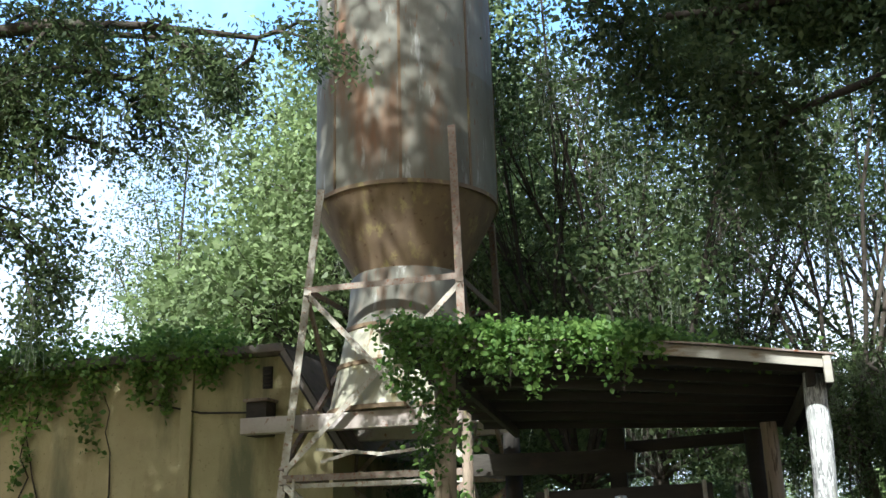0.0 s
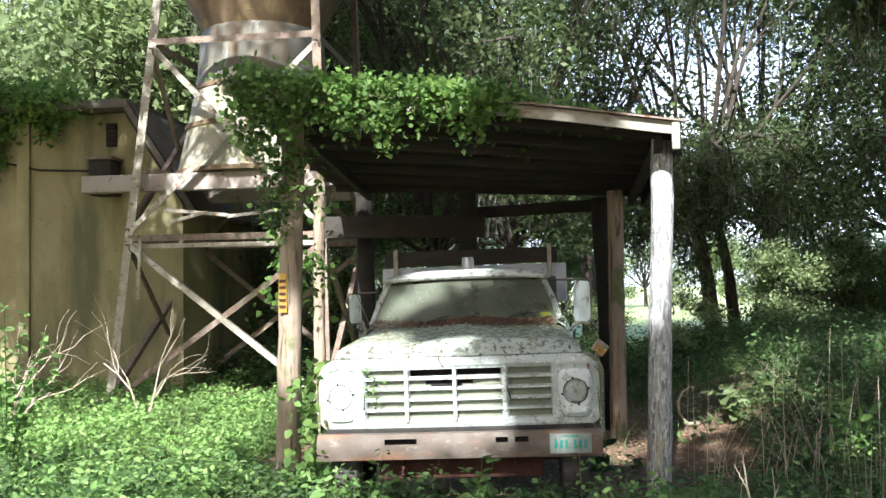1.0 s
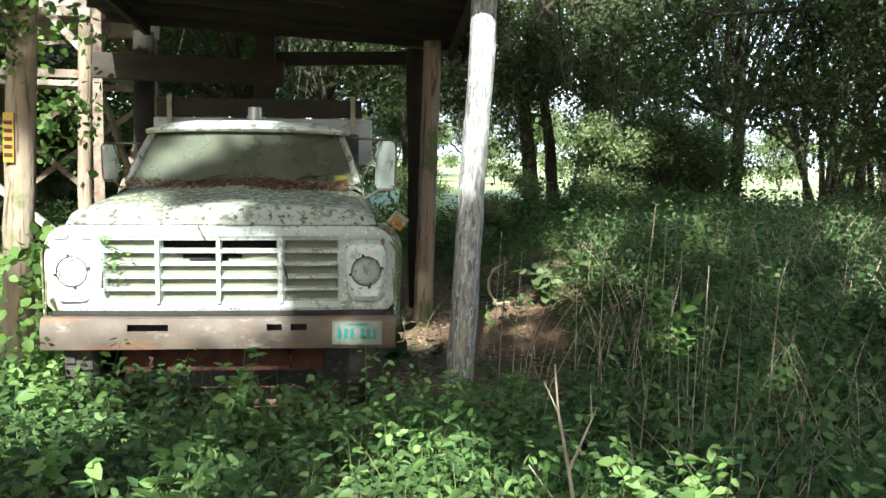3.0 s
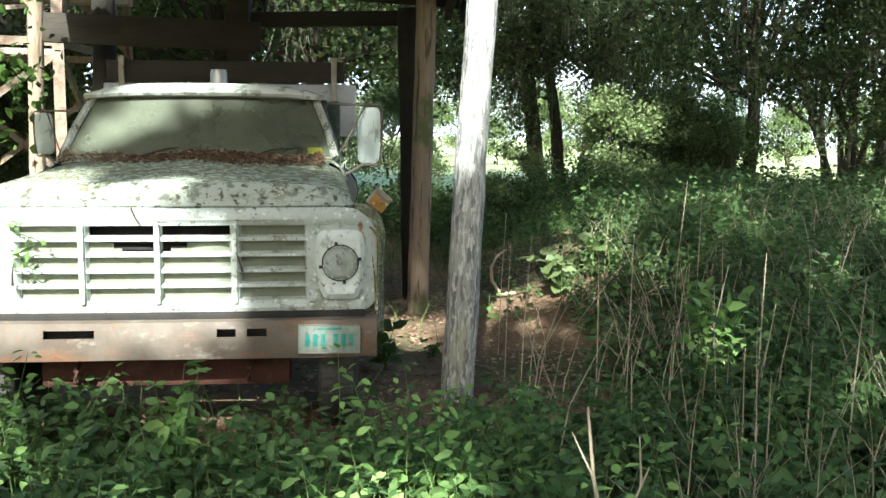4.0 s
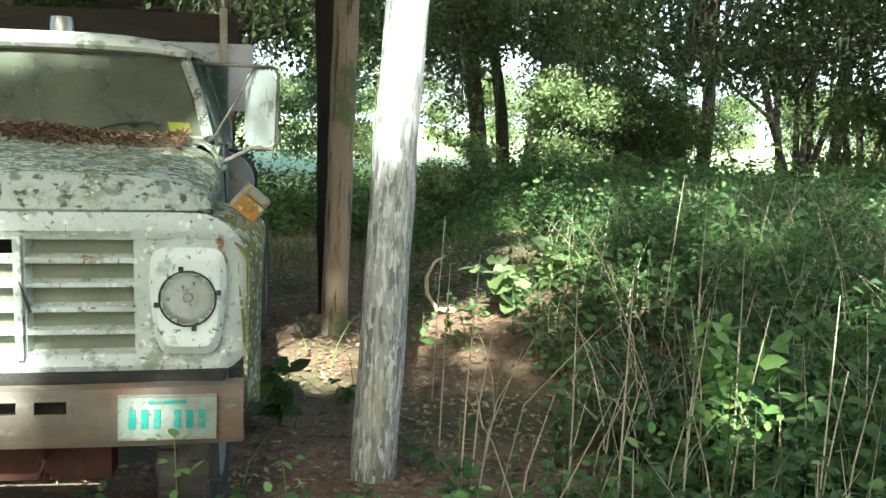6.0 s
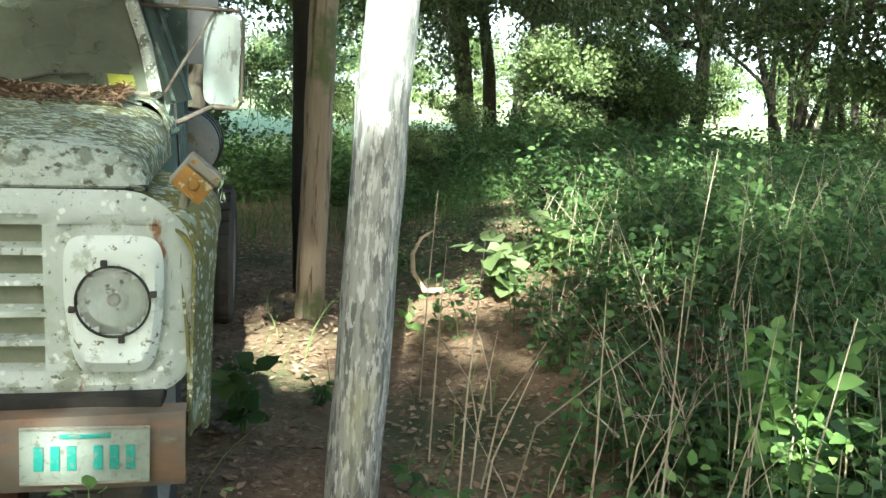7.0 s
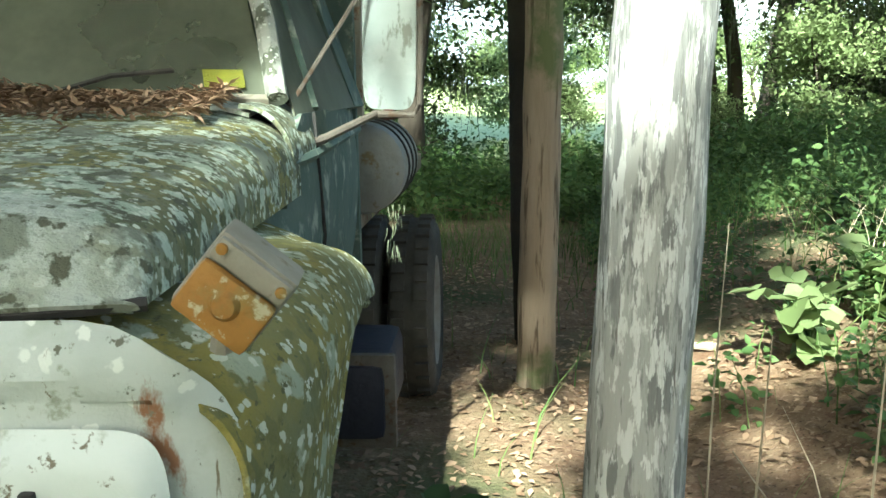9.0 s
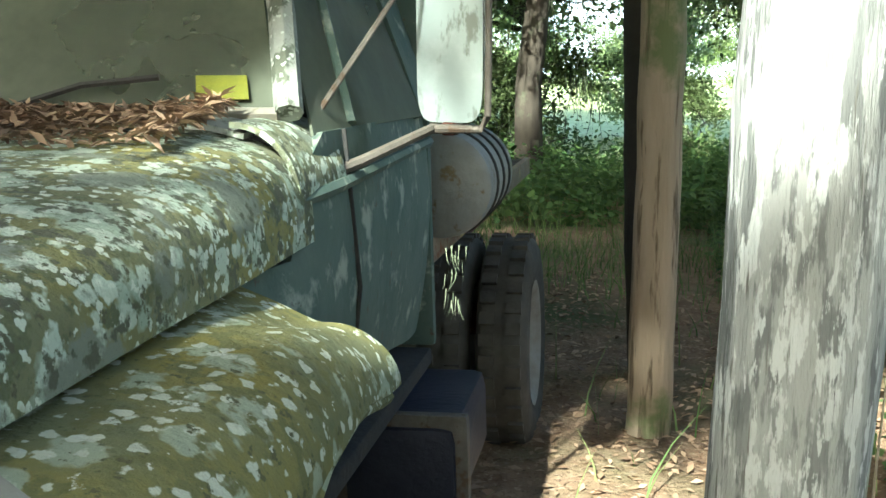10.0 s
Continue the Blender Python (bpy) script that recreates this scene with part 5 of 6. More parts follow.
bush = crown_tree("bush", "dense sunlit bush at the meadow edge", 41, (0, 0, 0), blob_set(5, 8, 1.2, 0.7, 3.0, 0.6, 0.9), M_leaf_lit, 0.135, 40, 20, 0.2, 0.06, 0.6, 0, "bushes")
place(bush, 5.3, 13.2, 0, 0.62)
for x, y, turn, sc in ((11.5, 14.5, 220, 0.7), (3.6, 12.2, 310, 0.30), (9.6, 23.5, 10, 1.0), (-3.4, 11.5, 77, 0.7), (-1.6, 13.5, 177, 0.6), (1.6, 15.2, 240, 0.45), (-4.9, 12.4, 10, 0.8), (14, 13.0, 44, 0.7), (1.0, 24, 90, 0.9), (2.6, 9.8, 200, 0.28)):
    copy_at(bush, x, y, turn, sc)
far = crown_tree("far_tree", "hazy tree at the far edge of the meadow", 53, (0, 0, 0), blob_set(6, 10, 4.5, 3.0, 11.5, 2.0, 3.0), M_leaf_far, 0.38, 36, 14, 0.6, 0.28, 2.5, 0, "far treeline")
place(far, 2, 62)
rf = random.Random(5)
for k in range(30):
    x = -48 + k * 3.9 + rf.uniform(-1, 1)
    copy_at(bush, x, 54 + rf.uniform(-3, 3), rf.uniform(0, 360), rf.uniform(0.8, 1.5))
for k in range(26):
    x = -50 + k * 5.2 + rf.uniform(-1.5, 1.5)
    copy_at(far, x, 62 + rf.uniform(-5, 14) + abs(x) * 0.1, rf.uniform(0, 360), rf.uniform(0.35, 0.65))


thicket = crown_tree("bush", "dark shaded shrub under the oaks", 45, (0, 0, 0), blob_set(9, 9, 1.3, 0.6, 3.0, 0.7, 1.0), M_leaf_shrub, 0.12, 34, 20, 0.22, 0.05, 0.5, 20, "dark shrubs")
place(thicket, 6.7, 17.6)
for x, y, turn, sc in ((7.9, 17.0, 70, 0.8), (9.0, 18.2, 140, 0.85), (-0.9, 14.2, 300, 0.7)):
    copy_at(thicket, x, y, turn, sc)


# branches that hang over the meadow edge and the yard, from oaks out of view
def overhang(label, limbs, seed, leaf=0.075, per=30, clump=0.22, moss=30, foot=None, girth=0.42):
    rnd, rng = random.Random(seed), np.random.default_rng(seed)
    ob = thing("oak", label, "tree")
    paths, tips = [], []
    if foot:
        f = Vector(foot)
        top = Vector(limbs[0][0])
        paths.append([(f, girth), (f.lerp(top, 0.35) + Vector((0.1, 0.1, 0)), girth * 0.8), (f.lerp(top, 0.7), girth * 0.65), (top, girth * 0.5)])
    for a, b, r in limbs:
        a, b = Vector(a), Vector(b)
        n = 6
        pts = [a.lerp(b, i / n) + Vector((rnd.gauss(0, 0.12), rnd.gauss(0, 0.12), 0.35 * math.sin(math.pi * i / n))) for i in range(n + 1)]
        paths.append([(p, r * (1 - 0.75 * i / n)) for i, p in enumerate(pts)])
        for p in pts[2:]:
            for _ in range(3):
                grow(rnd, p, (b - a).normalized() * 0.6 + Vector((rnd.gauss(0, 0.6), rnd.gauss(0, 0.6), rnd.gauss(-0.35, 0.5))), 0.9, r * 0.22, 1, paths, tips, -0.25, 0.9, 3, 0.3)
    V, F = tubes_np(paths, 6)
    mesh_np("trunk", [tuple(v) for v in V], F, M_bark, ob, True)
    T = np.array([tuple(t) for t in tips])
    C = np.repeat(T, per, axis=0) + rng.normal(size=(len(T) * per, 3)) * clump
    leaf_cloud("crown", C, leaf, M_leaf_oak, ob, rng, 0.3, 0.5, 0.4)
    k = rng.integers(0, len(T), moss)
    c0 = np.repeat(T[k], 12, axis=0) + rng.normal(size=(moss * 12, 3)) * 0.07
    tagged(ribbons("hanging_moss", c0, 0.55, 0.008, M_moss, ob, rng, True, 0.12), "grey-green hanging moss strands", kind="stuff")
    return ob


overhang("live oak beside the yard with low hanging mossy branches", [((-9.8, -0.6, 6.6), (-6.25, 1.0, 5.0), 0.10), ((-9.8, -0.6, 6.6), (-6.1, 1.1, 6.3), 0.12), ((-9.8, -0.6, 6.6), (-4.9, 1.2, 6.8), 0.12), ((-9.8, -0.6, 6.6), (-3.9, 1.2, 7.3), 0.12), ((-9.8, -0.6, 6.6), (-5.4, 2.2, 7.9), 0.12)], 71, 0.08, 46, 0.13, 36, foot=(-10.4, -1.6, 0.1))
overhang("live oak whose dark branches reach over the bank", [((16.5, 12, 4.6), (9.4, 12.4, 3.0), 0.18), ((16.5, 12, 4.6), (10.6, 13.5, 3.8), 0.16), ((16.5, 12, 4.6), (11.8, 11.0, 3.4), 0.17), ((16.5, 12, 4.6), (8.0, 14.5, 4.9), 0.16), ((16.5, 12, 4.6), (12.4, 14.5, 2.7), 0.15), ((16.5, 12, 4.6), (10.0, 11.0, 5.2), 0.17), ((16.5, 12, 4.6), (13.2, 10.0, 4.2), 0.15), ((16.5, 12, 4.6), (6.8, 13.0, 6.4), 0.17)], 73, 0.12, 40, 0.34, 60, foot=(17.5, 11.5, 0.2))

overhang("live oak whose dark crown leans over the shed", [((7.6, 3.4, 7.0), (0.6, 2.4, 7.3), 0.16), ((7.6, 3.4, 7.0), (2.2, 2.0, 5.9), 0.14), ((7.6, 3.4, 7.0), (3.6, 1.6, 6.6), 0.14), ((7.6, 3.4, 7.0), (1.6, 3.4, 8.0), 0.14), ((7.6, 3.4, 7.0), (4.2, 2.6, 5.2), 0.12)], 75, 0.10, 95, 0.22, 40, foot=(9.8, 4.2, 0.3))

overhang("live oak with low mossy boughs at the meadow's edge", [((4.3, 17.2, 5.2), (2.5, 15.2, 3.0), 0.10), ((4.3, 17.2, 5.2), (3.5, 14.4, 2.9), 0.10), ((4.3, 17.2, 5.2), (5.2, 15.0, 3.3), 0.10), ((4.3, 17.2, 5.2), (2.6, 16.0, 4.6), 0.12), ((4.3, 17.2, 5.2), (4.4, 14.2, 4.4), 0.12), ((4.3, 17.2, 5.2), (6.0, 15.4, 4.8), 0.12)], 77, 0.10, 20, 0.30, 110, foot=(5.0, 17.6, 0.2), girth=0.17)

# tall unseen oaks added behind the walker to shade the yard, gapped for sun
TRUCK_SUN = [(-0.85, -0.05, 0.95, 0.5), (-0.3, -0.05, 0.85, 0.45), (0.12, -0.05, 0.8, 0.32), (-0.65, 0.3, 1.35, 0.3), (-0.05, 0.15, 1.33, 0.12), (0.25, 0.25, 1.36, 0.09), (-0.62, 1.3, 1.7, 0.16), (-0.3, 1.45, 1.93, 0.2), (0.1, 1.45, 1.95, 0.12)]   # truck nose, hood, windshield
SHED_SUN = [(-0.75, 0.45, 3.35, 0.3), (-0.35, 0.45, 3.35, 0.32), (0.0, 0.5, 3.3, 0.22), (1.5, 0.45, 3.0, 0.2), (1.65, 0.85, 2.75, 0.24), (1.63, 0.85, 2.35, 0.22), (1.62, 0.85, 1.95, 0.18), (1.6, 0.85, 1.62, 0.1), (1.27, 2.5, 0.1, 0.24), (1.3, 2.9, 0.1, 0.28), (1.16, 3.2, 0.1, 0.16), (2.2, 3.7, 0.25, 0.26), (2.55, 3.5, 0.35, 0.28), (2.25, 2.7, 0.2, 0.1), (-1.55, 0.85, 1.35, 0.34)]   # roof edge, posts and the litter behind them
YARD_SUN = [(-0.95, -0.9, 0.35, 0.42), (-1.55, -0.5, 0.35, 0.5), (-0.4, -1.1, 0.35, 0.2), (-2.4, 0.1, 0.3, 0.8), (-3.6, 0.8, 0.3, 1.2), (-5.4, 2.5, 0.3, 1.8), (1.25, -2.0, 0.35, 0.44), (-2.6, -1.2, 0.3, 0.6), (-1.8, -1.6, 0.3, 0.35), (0.1, -2.4, 0.4, 0.22), (0.85, -2.3, 0.35, 0.2), (2.13, -2.25, 0.5, 0.27), (0.3, -2.8, 0.5, 0.16), (-1.5, -2.0, 0.3, 0.18), (0.2, -1.6, 0.35, 0.1), (-0.7, -2.9, 0.3, 0.16)]   # grass and weeds of the yard
BANK_SUN = [(3.5, 6.8, 0.9, 0.4), (4.3, 5.4, 0.9, 0.32), (3.3, 4.4, 0.8, 0.3), (3.0, 3.8, 0.5, 0.2), (5.3, 13.2, 1.6, 0.8), (2.95, 0.35, 0.5, 0.16), (3.2, 2.2, 0.9, 0.2), (4.6, 0.7, 0.8, 0.32), (5.7, 1.5, 0.9, 0.35), (6.4, 2.8, 1.0, 0.4), (5.0, -0.1, 0.8, 0.22), (7.2, 4.2, 1.0, 0.4), (5.1, 1.9, 0.9, 0.25), (4.0, 2.9, 0.9, 0.14), (5.6, 3.6, 1.0, 0.3), (3.1, 5.2, 0.8, 0.22), (3.9, 1.0, 0.8, 0.12), (4.4, 4.8, 0.9, 0.25), (6.6, 5.5, 0.9, 0.35), (3.3, -0.7, 0.5, 0.12), (4.3, -1.0, 0.5, 0.16)]   # weeds and bush on the bank
SUNLIT = TRUCK_SUN + SHED_SUN + YARD_SUN + BANK_SUN
crown_tree("oak", "unseen tall oak added to shade the bank and yard", 83, (4.6, -11.0, 0.15),
           [(-0.6, 0, 13.5, 3.2, 1.6, 4.8), (2.4, 0, 11.5, 3.0, 1.6, 4.0), (-1.8, 0.4, 9.4, 2.0, 1.2, 1.8), (4.6, -0.4, 14.0, 3.0, 1.6, 4.5), (7.0, 0, 11, 3.0, 1.6, 4.0), (2.2, 0.3, 7.2, 2.4, 1.4, 1.6), (-1.0, 0, 18.2, 3.0, 1.6, 2.6), (3.0, 0, 18.0, 3.2, 1.6, 2.6), (-0.5, 0, 21.5, 2.6, 1.4, 2.0), (-2.2, 0.2, 6.6, 1.8, 1.0, 1.6), (-3.0, 0.2, 20.5, 2.0, 1.4, 2.4), (-4.2, 0.2, 23.2, 2.4, 1.4, 2.0)],
           M_leaf_oak, 0.25, 150, 32, 0.42, 0.42, 4.0, 0, "oaks shading the yard", 0.2, open_to=SUNLIT)
crown_tree("oak", "unseen full-crowned oak added to shade the yard", 84, (-0.4, -11.2, 0.15),
           [(0.2, 0, 6.2, 2.2, 1.2, 1.5), (-1.8, 0, 7.6, 1.6, 1.0, 1.5), (0.6, 0.1, 9.0, 2.2, 1.2, 1.6), (-0.6, 0.1, 11.6, 2.4, 1.2, 1.8), (1.0, 0, 13.0, 2.0, 1.2, 1.8), (-0.8, 0, 14.6, 2.2, 1.2, 1.7), (0.8, 0, 16.2, 2.0, 1.2, 1.8), (-1.2, 0, 17.6, 2.2, 1.2, 1.8), (-1.8, 0.1, 9.6, 1.4, 1.0, 1.4)],
           M_leaf_oak, 0.23, 120, 34, 0.34, 0.34, 3.6, 0, "oaks shading the yard", 0.2, open_to=SUNLIT)
# unseen crown added to keep the sun off the ochre wall
crown_tree("oak", "unseen broad oak added to shade the farm building", 86, (-13.2, -3.0, 0.15),
           [(-1.5, 0, 14.0, 3.2, 1.8, 3.4), (2.0, 0, 14.0, 2.8, 1.8, 3.4), (4.8, 0.4, 12.8, 2.0, 1.4, 3.0), (-4.5, 0, 12.5, 3.0, 1.8, 3.0), (0.5, 0, 10.5, 3.4, 1.6, 1.8), (5.0, 0, 10.2, 1.2, 1.2, 1.8)],
           M_leaf_oak, 0.26, 150, 34, 0.42, 0.40, 5.0, 0, "oaks shading the yard")
# added out of view on the right, darkens the trees beyond the bank
crown_tree("oak", "unseen tall oak added to shade the trees behind the bank", 87, (11.6, 3.4, 0.3),
           [(-5.4, 0.4, 11.4, 2.2, 1.6, 1.6), (-3.0, 0.2, 12.0, 2.4, 1.8, 2.0), (-0.6, 0, 11.8, 2.6, 1.8, 2.2), (1.8, 0, 11.6, 2.6, 1.8, 2.2), (-4.2, 0.6, 14.4, 2.4, 1.6, 1.6), (-1.0, 0.4, 15.0, 2.6, 1.6, 1.8)],
           M_leaf_oak, 0.26, 110, 13, 0.42, 0.36, 6.0, 0, "oaks shading the yard")

# unseen crown added to break up the sun on the hopper
crown_tree("oak", "unseen slender oak added for dappled shade on the hopper", 88, (-7.6, -6.0, 0.15),
           [(2.2, 0, 17.0, 1.9, 1.0, 1.9), (2.0, 0, 20.4, 2.0, 1.0, 2.0), (3.8, 0, 18.6, 1.1, 0.8, 2.8), (3.9, 0.1, 17.4, 1.0, 0.8, 2.0), (3.9, 0.1, 20.6, 1.0, 0.8, 2.0), (0.5, 0, 18.8, 1.2, 0.8, 2.6)],
           M_leaf_oak, 0.22, 60, 22, 0.34, 0.22, 5.0, 0, "oaks shading the yard", 0.25)


# ---- undergrowth ----
def in_truck(x, y):
    return -1.05 < x < 1.05 and -0.05 < y < 6.3


def dens_weeds(x, y):
    """How thickly weeds grow, 0 to 1."""
    if in_truck(x, y) or (x + 4.1) ** 2 + (y - 8) ** 2 < 1 or (x < -5.6 and y > 8.2):
        return 0.0
    d = smooth(-8.5, -6.5, y) * (1 - 0.35 * smooth(8, 14, y))
    path_ = math.exp(-((x - (1.75 + 0.16 * max(0.0, y - 1))) / 0.85) ** 2) * smooth(-0.9, 0.5, y) * (1 - smooth(6.5, 9, y))
    d *= 1 - 0.97 * min(1.0, path_ * 1.5)
    if -2.2 < x < 1.6 and y > 0.6 and y < 6:
        d *= 0.12
    return d * (0.75 + 0.55 * noise.noise((x * 0.8, y * 0.8, 9.0)))


def plants(name, label, n, xr, yr, height, leaf, leaf_mat_, seed, dens, whorls=5, per=4, spread=0.5, aspect=0.55, stem_mat=None, hmap=None):
    """Leafy weeds scattered over the ground: stems and leaves in one sheet of stuff."""
    rnd, rng = random.Random(seed), np.random.default_rng(seed)
    P, A, S, stems = [], [], [], []
    tries = 0
    made = 0
    while made < n and tries < n * 12:
        tries += 1
        x, y = rnd.uniform(*xr), rnd.uniform(*yr)
        if rnd.random() > dens(x, y):
            continue
        made += 1
        z = gz(x, y)
        h = height * rnd.uniform(0.45, 1.25) * (hmap(x, y) if hmap else 1.0)
        lx, ly = rnd.gauss(0, 0.18) * h, rnd.gauss(0, 0.18) * h
        stems.append([(Vector((x, y, z - 0.02)), 0.004), (Vector((x + lx * 0.3, y + ly * 0.3, z + h * 0.5)), 0.003), (Vector((x + lx, y + ly, z + h)), 0.0015)])
        for k in range(whorls):
            f = (k + 0.9) / whorls
            a0 = rnd.uniform(0, 6.28)
            for j in range(per):
                a = a0 + 6.28 * j / per + rnd.gauss(0, 0.3)
                rr = spread * leaf * rnd.uniform(0.2, 1.0)
                P.append((x + lx * f * f + math.cos(a) * rr, y + ly * f * f + math.sin(a) * rr, z + h * f + rnd.gauss(0, 0.02)))
                A.append((math.cos(a), math.sin(a), rnd.uniform(-0.5, 0.3)))
                S.append(leaf * (1.15 - 0.45 * f))
    ob = leaf_cloud(name, P, np.array(S), leaf_mat_, None, rng, 0.9, aspect, 0.0, np.array(A), True)
    tagged(ob, label, "weeds", kind="stuff")
    V, F = tubes_np(stems, 3)
    st = mesh_np("stem", [tuple(v) for v in V], F, stem_mat or M_grass, ob)
    return ob


near = lambda x, y: dens_weeds(x, y)
plants("ground_cover", "low green leafy ground cover in the yard", 5200, (-4.5, 5.5), (-6.5, 1.0), 0.30, 0.085, M_leaf_weed, 101, near, 4, 4, 0.5)
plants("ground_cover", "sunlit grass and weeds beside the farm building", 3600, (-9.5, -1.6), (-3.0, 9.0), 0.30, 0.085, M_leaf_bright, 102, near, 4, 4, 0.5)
plants("ground_cover", "weeds on the bank beside the shed", 9000, (1.8, 10), (-1.0, 13.0), 0.36, 0.066, M_leaf_weed, 103, near, 5, 4, 0.8)
plants("tall_weeds", "tall leafy weeds crowding the bank", 700, (2.3, 9), (-3.0, 8.0), 0.55, 0.09, M_leaf_weed, 104, lambda x, y: near(x, y) * smooth(1.9, 3.0, x), 9, 3, 1.0)
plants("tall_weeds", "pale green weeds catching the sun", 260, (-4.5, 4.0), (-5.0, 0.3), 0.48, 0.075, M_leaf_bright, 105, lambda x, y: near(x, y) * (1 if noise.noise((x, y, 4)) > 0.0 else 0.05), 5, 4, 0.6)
plants("tall_weeds", "weeds along the meadow edge", 2200, (-6, 16), (9, 15), 0.6, 0.12, M_leaf_weed, 106, near, 5, 4, 0.9)


def blades(name, label, n, xr, yr, length, seed, dens, material=None):
    rnd, rng = random.Random(seed), np.random.default_rng(seed)
    P = []
    while len(P) < n:
        x, y = rnd.uniform(*xr), rnd.uniform(*yr)
        if rnd.random() < dens(x, y):
            P.append((x, y, gz(x, y) - 0.01))
    return tagged(ribbons(name, P, length, 0.005, material or M_grass, None, rng, False, 0.45), label, "grass", kind="stuff")


blades("grass", "rough green and straw-coloured grass in the yard", 16000, (-8, 6), (-6, 8), 0.26, 111, lambda x, y: dens_weeds(x, y) + 0.02)
blades("grass", "thin grass on the open yard", 9000, (-9, 9), (-14, -5.5), 0.24, 114, lambda x, y: 0.8)
blades("grass", "shaded grass between the shed and the meadow", 9000, (-3, 10), (6, 15), 0.28, 112, lambda x, y: 0.8)
blades("dry_grass", "straw-coloured dead stalks among the weeds", 1500, (1.9, 6.5), (-2.5, 5), 0.5, 113, lambda x, y: dens_weeds(x, y) * smooth(1.9, 2.6, x), M_straw)


def litter():
    rnd, rng = random.Random(7), np.random.default_rng(7)
    P = []
    while len(P) < 14000:
        x, y = rnd.uniform(-1.8, 5.0), rnd.uniform(-1.4, 9.0)
        if rnd.random() < 1 - 0.7 * dens_weeds(x, y) and rnd.random() < (1.0 if x > 0.6 else 0.3):
            P.append((x, y, gz(x, y) + rnd.uniform(0.004, 0.02)))
    tagged(leaf_cloud("leaf_litter", P, 0.05, M_dry, None, rng, 2.2, 0.5), "brown fallen leaves scattered under the shed", "leaf litter", kind="stuff")


litter()


def hood_litter():
    rng = np.random.default_rng(17)
    n = 6500
    x = np.clip(rng.normal(0.12, 0.40, n), -0.78, 0.74)
    y = 1.20 - np.abs(rng.normal(0, 0.15, n)) - 0.04 * (np.abs(x) / 0.8) ** 2
    pile = 0.045 * np.exp(-((1.16 - y) / 0.10) ** 2) * (0.6 + 0.4 * np.sin(x * 7 + 1))
    z = 1.488 + (y - 1.15) * 0.085 + pile * rng.uniform(0.2, 1.0, n) + 0.006
    ob = leaf_cloud("leaf_litter", np.stack([x, y, z], axis=1), 0.034, M_dry, None, rng, 1.6, 0.30)
    ob.matrix_world = TRUCK.matrix_world
    tagged(ob, "brown dead leaves heaped below the truck windshield", "leaf litter", kind="stuff")


hood_litter()


# ---- vines ----
def vine_mass(name, label, spots, seed, leaf=0.085, material=None):
    """Leaves gathered round spots of (x, y, z, reach sideways, reach up, count)."""
    rng = np.random.default_rng(seed)
    P = []
    for x, y, z, r, h, n in spots:
        q = rng.normal(size=(n, 3)) * np.array([r, r, h])
        P.append(q + np.array([x, y, z]))
    ob = leaf_cloud(name, np.concatenate(P), leaf, material or M_leaf_vine, None, rng, 0.5, 0.8, 0.7, None, True)
    return tagged(ob, label, "vine", kind="stuff")


def roof_vines():
    rnd = random.Random(31)
    spots = []
    for _ in range(210):
        x = rnd.uniform(-1.85, 0.55)
        y = 0.45 + abs(rnd.gauss(0, 0.8))
        spots.append((x, y, roof_z(x, y) + 0.17, 0.12, 0.06, 48))
    for _ in range(60):
        x = rnd.uniform(0.4, 1.45)
        y = 0.55 + 0.35 * max(0.0, x - 0.8) + abs(rnd.gauss(0, 0.9))
        spots.append((x, y, roof_z(x, y) + 0.14, 0.13, 0.035, 26))
    for x, drop in ((-1.82, 0.5), (-1.72, 0.6), (-1.6, 0.5), (-1.4, 0.4), (-1.2, 0.28), (-1.0, 0.22), (-0.8, 0.36), (-0.62, 0.45), (-0.5, 0.30), (-0.3, 0.2), (-0.1, 0.16), (0.15, 0.30), (0.3, 0.12)):
        for k in range(7):
            f = k / 6
            spots.append((x + rnd.gauss(0, 0.06), 0.42 + rnd.gauss(0, 0.05), roof_z(x, 0.45) + 0.12 - drop * f, 0.08 * (1.1 - 0.5 * f), 0.06, int(46 * (1.1 - 0.6 * f))))
    for k in range(26):       # down the post
        f = k / 25
        spots.append((-1.56 + rnd.gauss(0, 0.07), 0.80 + rnd.gauss(0, 0.06), 3.1 - 0.9 * f, 0.09 * (1.2 - f), 0.07, int(40 * (1.1 - f)) + 3))
    vine_mass("roof_vine", "green creeper spilling over the shed roof edge", spots, 33, 0.054)
    paths = [[(Vector((x, 0.45, roof_z(x, 0.45) + 0.15)), 0.008), (Vector((x + 0.03, 0.40, roof_z(x, 0.45) - 0.1)), 0.006), (Vector((x + 0.0, 0.42, roof_z(x, 0.45) - 0.35)), 0.003)] for x in (-1.7, -0.62, 0.15, -0.8)]
    V, F = tubes_np(paths, 5)
    tagged(mesh_np("vine_stems", [tuple(v) for v in V], F, M_bark), "thin brown creeper stems hanging from the roof", "vine", kind="stuff")


roof_vines()


